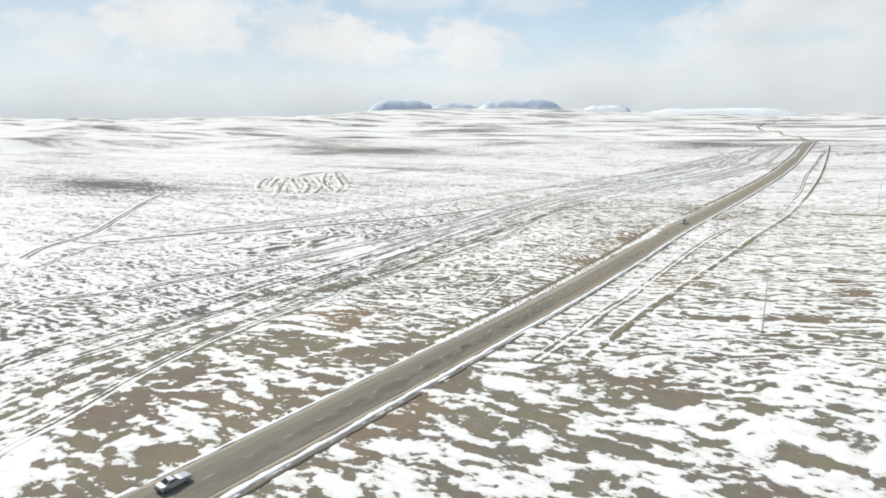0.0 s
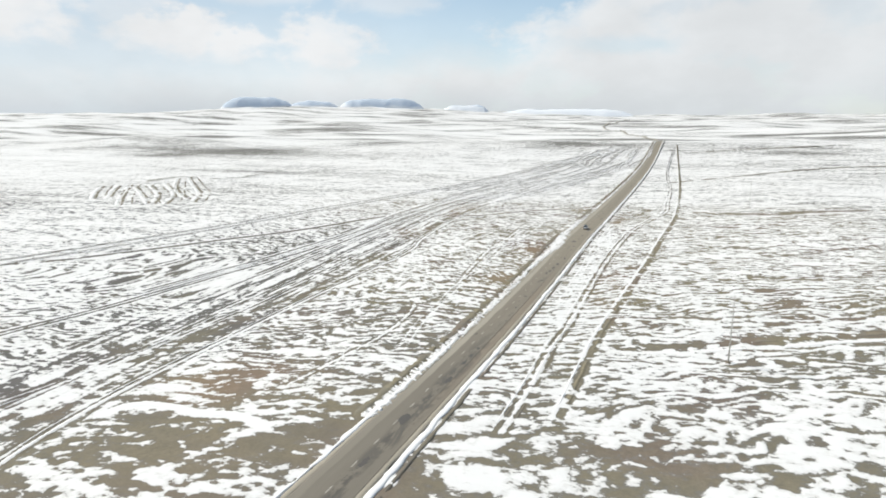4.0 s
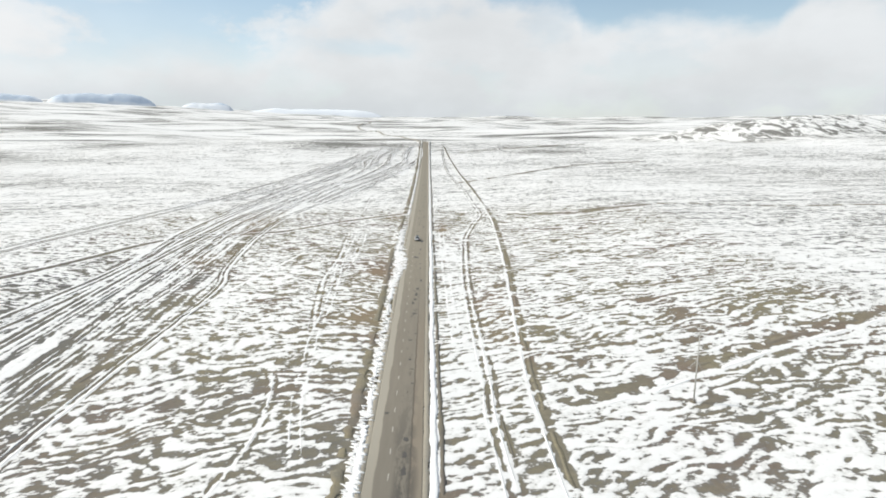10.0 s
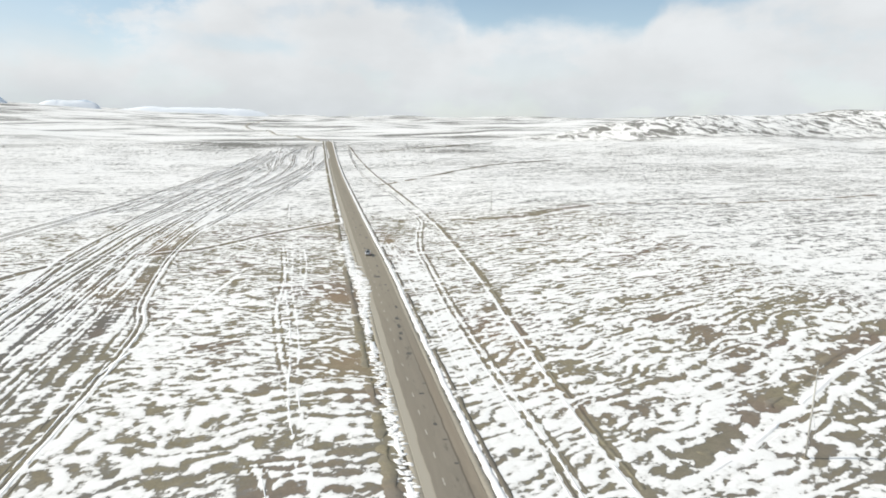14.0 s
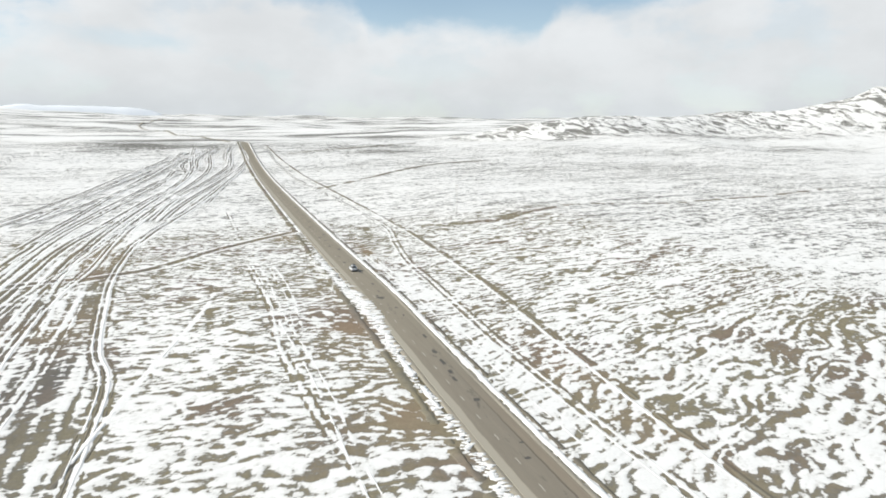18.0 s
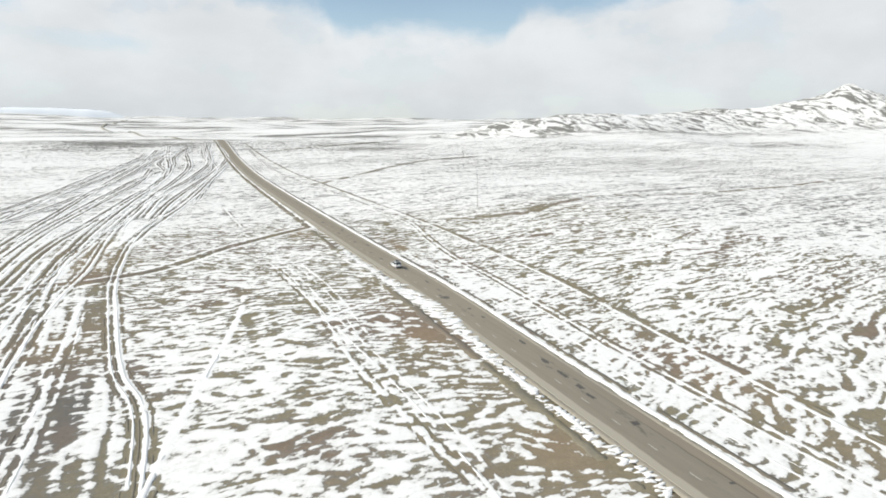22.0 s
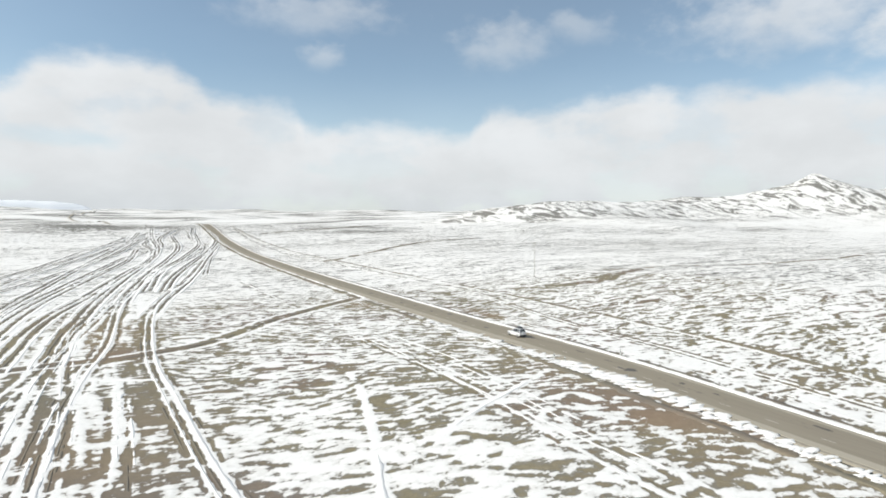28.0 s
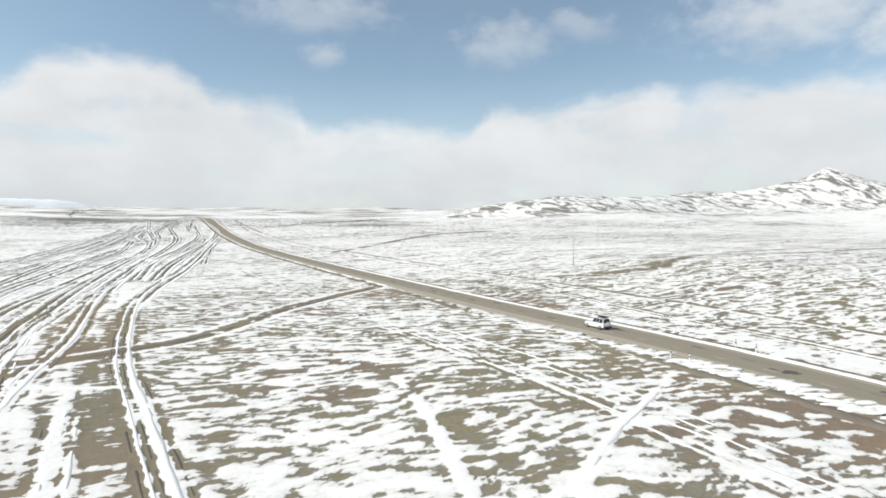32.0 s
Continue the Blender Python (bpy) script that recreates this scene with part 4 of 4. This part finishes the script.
track("line", [(-109, 367), (-105, 456), (-96, 573), (-75, 717)], "long dark pair of muddy ruts with snow between them")
track("way", [(-69, 247), (-61, 251), (-53, 255), (-44, 265), (-36, 276), (-22, 290), (-4.9, 305)], "broad bare dirt way joining the road")
track("way", [(-187, 74), (-173, 106), (-158, 122), (-140, 150), (-128, 170), (-115, 188), (-106, 206), (-96, 230), (-85, 245), (-70, 249)], "dark bare track through patchy snow")
track("ruts", [(20.8, 780), (20.7, 583), (23.9, 483), (27.6, 413), (28.6, 334), (28.9, 298), (23.5, 268), (18.6, 238), (17, 214), (15.3, 178), (15, 153), (15, 134), (15, 112), (14.5, 100), (15, 82), (15, 62)], "pair of ruts with ridges of snow beside the road")
track("bare", [(23, 800), (26.9, 691), (31.3, 533), (34, 390), (34.1, 291), (32.6, 258), (30.6, 225), (28, 184), (25.5, 153), (24, 134), (22.5, 110), (22, 90), (22, 70)], "broad bare track with a ridge of snow beside it")
track("faint", [(9.5, 255), (9.2, 220), (9.6, 170), (10, 130)], "faint wheel lines in deep snow beside the road")
track("wash", [(27, 105), (37, 109), (55, 119), (75, 130), (90, 137), (120, 151), (150, 160)], "bare strip of yellowish soil across the snow")
track("gully", [(42, 296), (73, 291), (88, 300), (110, 311), (133, 320), (165, 309), (212, 311), (328, 338)], "long bare strip of soil across the snow")
track("gully", [(22.5, 453), (47, 478), (83, 523), (126, 577), (170, 611), (225, 626)], "dark washed-out gully across snowy ground")
track("gully", [(39, 725), (97, 766), (169, 798), (220, 835)], "dark washed-out gully across snowy ground")
track("faint", [(-26, 264), (-24, 232), (-23, 198), (-21, 174), (-20, 154), (-19.5, 135), (-18, 120), (-17, 108), (-15, 97), (-13, 88)], "pair of thin packed snow wheel lines")
track("thin", [(-27, 250), (-25.5, 228), (-24.5, 210), (-24.5, 197), (-25, 182), (-24, 169), (-23, 159), (-22, 150), (-20, 138)], "pair of thin ruts through patchy snow")
track("faint", [(-21, 250), (-20, 232), (-19.5, 214), (-20, 200), (-20.5, 188)], "pair of thin packed snow wheel lines")
track("thin", [(-24, 118), (-22, 111), (-20.5, 96), (-22, 80), (-24, 66)], "faint pair of thin ruts")
track("thin", [(-30, 373), (-29, 341), (-28, 313)], "short pair of dark ruts in thin snow")
track("snow", [(-36, 222), (-38, 210), (-42, 195), (-47, 178), (-51, 163), (-54, 150)], "broad line of packed snow")
track("snow", [(-10, 209), (-20, 203), (-29, 198), (-36, 193)], "broad line of packed snow crossing the steppe")
track("snow", [(-76, 238), (-66, 234), (-57, 230)], "broad line of packed snow crossing the steppe")
track("snow", [(-66, 233), (-65.4, 222), (-65, 210), (-66, 196)], "broad line of packed snow crossing the steppe")
track("drift", [(-46.2, 48.1), (-43.8, 52.1), (-36.6, 53.1), (-30.6, 52.4), (-23.7, 53.6), (-17.7, 52)], "broad drift of old snow on bare soil")
track("drift", [(-46.2, 66), (-43.6, 70.1), (-39.8, 70.1)], "broad drift of old snow on bare soil")
track("line", [(-62, 290), (-61, 298), (-56.5, 330), (-48.8, 375), (-39, 440), (-31, 501), (-20, 570), (-12, 620)], "long dark pair of muddy ruts with snow between them")
track("line", [(-175, 48), (-193, 63), (-209, 86), (-238, 110), (-284, 148), (-330, 190)], "dark pair of ruts climbing away through snow")
track("churned", [(-61, 66), (-60, 86), (-59, 105), (-56, 125), (-55, 142), (-51, 168)], "dark churned mud along the edge of the tracks")
track("ruts", [(-150, 40), (-170, 62), (-178, 76), (-166, 100)], "dark pair of ruts through patchy snow")

# drifts lying in curved furrows on a slope far off
FURROWS = (((-353, 293), (-319, 261), (-286, 233)), ((-343, 298), (-308, 264), (-279, 237)), ((-339, 305), (-291, 258), (-248, 219)), ((-326, 297), (-278, 261), (-236, 228)),
           ((-324, 308), (-270, 266), (-232, 227)), ((-324, 322), (-265, 274), (-226, 230)), ((-348, 357), (-292, 301), (-256, 271), (-230, 252)), ((-352, 373), (-292, 318), (-252, 282), (-218, 242)),
           ((-347, 321), (-360, 364), (-333, 365), (-310, 376), (-311, 425)))
furrows = tagged(new("snow_furrows"), "rows of curved dark furrows between snow drifts", "furrow", kind="structure")
for k, points in enumerate(FURROWS):
    fl = curve(points, 1.5)
    band("furrow", fl, 0.0, 1.7, MAT_SOIL, furrows, 0.0, 900 + 7 * k, 0.8, 0.40, 0.12)
    band("furrow", fl, -5.0, 1.0, MAT_SOIL, furrows, 0.0, 906 + 7 * k, 0.9, 0.46, 0.12)
    band("snow_ridge", fl, 2.6, 1.9, MAT_SNOW, furrows, 0.0, 903 + 7 * k, 0.7, 0.36, 0.13)

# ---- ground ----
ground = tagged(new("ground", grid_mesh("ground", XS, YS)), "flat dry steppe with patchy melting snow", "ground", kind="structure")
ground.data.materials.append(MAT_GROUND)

# ---- mountains on the horizon ----


def mountain(bearing, width, top, seed, dist=4700, label="snow-streaked rocky mountain under low cloud"):
    cx, cy = -dist * math.sin(radians(bearing)), dist * math.cos(radians(bearing))
    ax = Vector((math.cos(radians(bearing)), math.sin(radians(bearing))))
    back = Vector((-math.sin(radians(bearing)), math.cos(radians(bearing))))
    us, vs = np.linspace(-1, 1, 110), np.linspace(-1, 1, 26)
    gu, gv = np.meshgrid(us, vs, indexing="ij")
    x = cx + ax.x * gu * width / 2 + back.x * gv * 190
    y = cy + ax.y * gu * width / 2 + back.y * gv * 190
    shape = (1 - gu**4) ** 0.5 * np.cos(gv * math.pi / 2) ** 0.8
    rough = 0.86 + 0.16 * (cloudy(gu * width / 230 + seed, gv * 1.2, seed, 4, 0.5) - 0.5)
    z = 60 + (top - 60) * shape * rough
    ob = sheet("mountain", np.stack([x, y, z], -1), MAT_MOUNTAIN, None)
    return tagged(ob, label, "mountain", "mountains", "structure")


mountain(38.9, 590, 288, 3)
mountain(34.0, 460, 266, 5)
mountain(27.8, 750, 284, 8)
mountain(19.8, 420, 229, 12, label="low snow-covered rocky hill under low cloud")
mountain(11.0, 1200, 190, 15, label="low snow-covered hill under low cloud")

# ---- utility poles ----


def rod(bm, a, b, r0, r1, sides=10):
    a, b = Vector(a), Vector(b)
    m = Matrix.Translation((a + b) / 2) @ (b - a).to_track_quat("Z", "Y").to_matrix().to_4x4()
    bmesh.ops.create_cone(bm, cap_ends=True, segments=sides, radius1=r0, radius2=r1, depth=(b - a).length, matrix=m)


def utility_pole(x, y, height=13.0):
    z = float(land(x, y))
    top = new("utility_pole")
    top.location = (x, y, z)
    bm = bmesh.new()
    rod(bm, (0, 0, -0.4), (0, 0, height), 0.13, 0.08, 14)
    part("pole", bm, MAT_WOOD, top, smooth=True)
    for h, reach in ((height - 0.5, 1.0), (height - 1.5, 0.75)):
        bm = bmesh.new()
        bmesh.ops.create_cube(bm, size=1, matrix=Matrix.LocRotScale((0, 0.14, h), None, (2 * reach, 0.1, 0.12)))
        bmesh.ops.bevel(bm, geom=bm.edges[:], offset=0.012, segments=1, affect="EDGES")
        arm = part("crossarm", bm, MAT_WOOD, top)
        for sx in (-1, 1):
            bm = bmesh.new()
            rod(bm, (sx * (reach - 0.1), 0.14, h + 0.05), (sx * (reach - 0.1), 0.14, h + 0.14), 0.02, 0.02, 6)
            rod(bm, (sx * (reach - 0.1), 0.14, h + 0.12), (sx * (reach - 0.1), 0.14, h + 0.20), 0.06, 0.05, 10)
            rod(bm, (sx * (reach - 0.1), 0.14, h + 0.20), (sx * (reach - 0.1), 0.14, h + 0.28), 0.05, 0.03, 10)
            part("insulator", bm, MAT_PORCELAIN, arm, "small white porcelain insulator")
    for gx, gy in ((-5.5, 2.5), (4.5, 3.0)):
        bm = bmesh.new()
        dz = float(land(x + gx, y + gy)) - z
        rod(bm, (0, 0, height * 0.55), (gx, gy, dz), 0.02, 0.02, 6)
        part("guy_wire", bm, MAT_STEEL, top, "thin steel guy wire")
    bm = bmesh.new()
    bmesh.ops.create_cone(bm, cap_ends=True, segments=12, radius1=0.7, radius2=0.3, depth=0.3, matrix=Matrix.Translation((0, 0, 0.1)))
    part("earth_mound", bm, MAT_SOIL, top, smooth=True)
    return tagged(top, "tall thin weathered wooden utility pole in snow", "utility pole", "utility poles")


utility_pole(46.5, 104)
utility_pole(67.1, 319.2)

# ---- cars ----


def loft(bm, sections, close=True):
    """Skin over rings of points of equal count."""
    rings = [[bm.verts.new(p) for p in ring] for ring in sections]
    for a, b in zip(rings, rings[1:]):
        for k in range(len(a)):
            bm.faces.new((a[k], a[(k + 1) % len(a)], b[(k + 1) % len(a)], b[k]))
    bm.faces.new(rings[0][::-1])
    bm.faces.new(rings[-1])
    return bm


def slab(cx, cy, cz, sx, sy, sz, bevel=0.02):
    bm = bmesh.new()
    bmesh.ops.create_cube(bm, size=1, matrix=Matrix.LocRotScale((cx, cy, cz), None, (sx, sy, sz)))
    if bevel:
        bmesh.ops.bevel(bm, geom=bm.edges[:], offset=bevel, segments=2, affect="EDGES")
    return bm


def ring(y, half, low, high, soft):
    """A rounded cross-section of a car body at y."""
    return [(-half + soft, y, low), (half - soft, y, low), (half, y, low + soft), (half, y, high - soft), (half - soft, y, high), (-half + soft, y, high), (-half, y, high - soft), (-half, y, low + soft)]


def car(name, label, paint, x, y, turn, height=1.85, boxy=True):
    top = new(name)
    half, length = 0.92, 4.7
    f, r = length / 2, -length / 2
    belt_z = 1.05
    bm = loft(bmesh.new(), [ring(r, half * 0.9, 0.42, 0.95, 0.1), ring(r + 0.15, half * 0.98, 0.33, belt_z, 0.08), ring(r + 1.2, half, 0.30, belt_z + 0.02, 0.06), ring(f - 1.4, half, 0.30, belt_z, 0.06), ring(f - 0.35, half * 0.96, 0.32, 0.95, 0.09), ring(f, half * 0.86, 0.42, 0.80, 0.12)])
    body = part("body", bm, paint, top)
    back, front = (r + 0.12, f - 1.75) if boxy else (r + 0.75, f - 1.9)
    tip = (r + 0.28, f - 2.3) if boxy else (r + 1.5, f - 2.5)
    bm = bmesh.new()
    low = [(-0.84, back, belt_z), (0.84, back, belt_z), (0.84, front, belt_z), (-0.84, front, belt_z)]
    high = [(-0.68, tip[0], height), (0.68, tip[0], height), (0.66, tip[1], height - 0.03), (-0.66, tip[1], height - 0.03)]
    lv, hv = [bm.verts.new(p) for p in low], [bm.verts.new(p) for p in high]
    for k in range(4):
        bm.faces.new((lv[k], lv[(k + 1) % 4], hv[(k + 1) % 4], hv[k]))
    bm.faces.new(hv)
    bm.faces.new(lv[::-1])
    bmesh.ops.bevel(bm, geom=bm.edges[:], offset=0.05, segments=2, affect="EDGES")
    part("cabin", bm, paint, top)

    def pane(name_, corners, push, label_):
        bm_ = bmesh.new()
        c = [Vector(p) for p in corners]
        mid = sum(c, Vector()) / 4
        nrm = (c[1] - c[0]).cross(c[3] - c[0]).normalized()
        if nrm.dot(mid - Vector((0, (back + front) / 2, belt_z))) < 0:
            nrm = -nrm
        out_ = [bm_.verts.new(mid + (p - mid) * 0.84 + nrm * push) for p in c]
        in_ = [bm_.verts.new(mid + (p - mid) * 0.84 - nrm * 0.01) for p in c]
        bm_.faces.new(out_)
        bm_.faces.new(in_[::-1])
        for k in range(4):
            bm_.faces.new((in_[k], in_[(k + 1) % 4], out_[(k + 1) % 4], out_[k]))
        bmesh.ops.recalc_face_normals(bm_, faces=bm_.faces[:])
        return part(name_, bm_, MAT_GLASS, top, label_)

    pane("windscreen", (low[3], low[2], high[2], high[3]), 0.012, "dark sloping windscreen")
    pane("rear_window", (low[0], low[1], high[1], high[0]), 0.012, "dark rear window")
    for a, b in ((1, 2), (0, 3)):
        lo0, lo1, hi0, hi1 = Vector(low[a]), Vector(low[b]), Vector(high[a]), Vector(high[b])
        for s0, s1 in ((0.02, 0.36), (0.34, 0.68), (0.66, 0.98)):
            pane("side_window", (lo0.lerp(lo1, s0), lo0.lerp(lo1, s1), hi0.lerp(hi1, s1), hi0.lerp(hi1, s0)), 0.012, "dark side window")
    for sx in (-1, 1):
        for wy in (r + 0.85, f - 0.85):
            bm_ = bmesh.new()
            rod(bm_, (sx * 0.72, wy, 0.36), (sx * 0.95, wy, 0.36), 0.36, 0.36, 20)
            bmesh.ops.bevel(bm_, geom=[e for e in bm_.edges if len(e.link_faces) == 2 and any(len(q.verts) > 4 for q in e.link_faces)], offset=0.04, segments=2, affect="EDGES")
            tyre = part("tyre", bm_, MAT_RUBBER, top)
            bm_ = bmesh.new()
            rod(bm_, (sx * 0.93, wy, 0.36), (sx * 0.965, wy, 0.36), 0.23, 0.19, 14)
            part("rim", bm_, MAT_STEEL, tyre, "steel wheel rim")
        part("headlight", slab(sx * 0.62, f - 0.07, 0.70, 0.34, 0.10, 0.16, 0.03), MAT_LAMP, top, "clear headlight")
        part("tail_light", slab(sx * 0.74, r + 0.03, 0.80, 0.16, 0.08, 0.30, 0.03), MAT_RED, top, "red tail light")
        part("wing_mirror", slab(sx * 1.02, f - 1.75, 1.12, 0.18, 0.10, 0.14, 0.03), MAT_TRIM, top, "black wing mirror")
        part("door_handle", slab(sx * 0.925, 0.0, 0.92, 0.03, 0.16, 0.03, 0.01), MAT_TRIM, top)
    part("front_bumper", slab(0, f + 0.0, 0.48, 1.66, 0.18, 0.22, 0.05), MAT_TRIM, top, "black front bumper")
    part("rear_bumper", slab(0, r - 0.02, 0.48, 1.66, 0.18, 0.22, 0.05), MAT_TRIM, top, "black rear bumper")
    part("grille", slab(0, f - 0.02, 0.70, 0.70, 0.06, 0.16, 0.02), MAT_TRIM, top, "black grille")
    if boxy:
        part("spare_wheel_cover", slab(0.0, r - 0.08, 1.0, 0.66, 0.20, 0.66, 0.09), paint, top)
        for sx in (-1, 1):
            bm_ = bmesh.new()
            rod(bm_, (sx * 0.58, tip[0] + 0.2, height + 0.06), (sx * 0.58, tip[1] - 0.2, height + 0.04), 0.025, 0.025, 8)
            part("roof_rail", bm_, MAT_TRIM, top, "black roof rail")
        for ry in (tip[0] + 0.5, tip[1] - 0.5):
            part("roof_bar", slab(0, ry, height + 0.06, 1.2, 0.06, 0.05, 0.012), MAT_TRIM, top, "black roof bar")
        part("roof_box", slab(0.05, (tip[0] + tip[1]) / 2 - 0.1, height + 0.2, 0.75, 1.5, 0.26, 0.08), MAT_TRIM, top, "dark roof luggage box")
    top.matrix_world = pose(x, y, float(land(0, y)) + 0.15, 0, 0, turn)
    top.scale = (0.88, 0.88, 0.88) if boxy else (0.82, 0.82, 0.82)
    return tagged(top, label, "car", "cars on the road")


car("car", "white boxy off-road car with a dark roof box on the road", MAT_WHITE, 0.2, 232.0, 0)
car("car", "small silver saloon car with dark windows on the road", MAT_GREY, -1.6, 2.5, 0, 1.48, False)

# ---- roadside posts by a culvert ----


def marker_post(x, y, tilt):
    top = new("marker_post")
    bm = slab(0, 0, 0.42, 0.14, 0.14, 1.2, 0.02)
    part("post", bm, MAT_PORCELAIN, top)
    part("cap", slab(0, 0, 1.04, 0.16, 0.16, 0.07, 0.02), MAT_TRIM, top, "dark cap")
    part("band", slab(0, 0, 0.72, 0.148, 0.148, 0.16, 0.004), MAT_TRIM, top, "black painted band")
    top.matrix_world = pose(x, y, float(land(x, y)), tilt, 0, 0)
    return tagged(top, "short whitewashed concrete marker post in roadside snow", "marker post", "marker posts by the culvert")


marker_post(-5.3, 213.5, 2)
marker_post(-5.3, 210.8, -3)
marker_post(5.9, 213.5, 0)
marker_post(5.9, 210.8, 2)
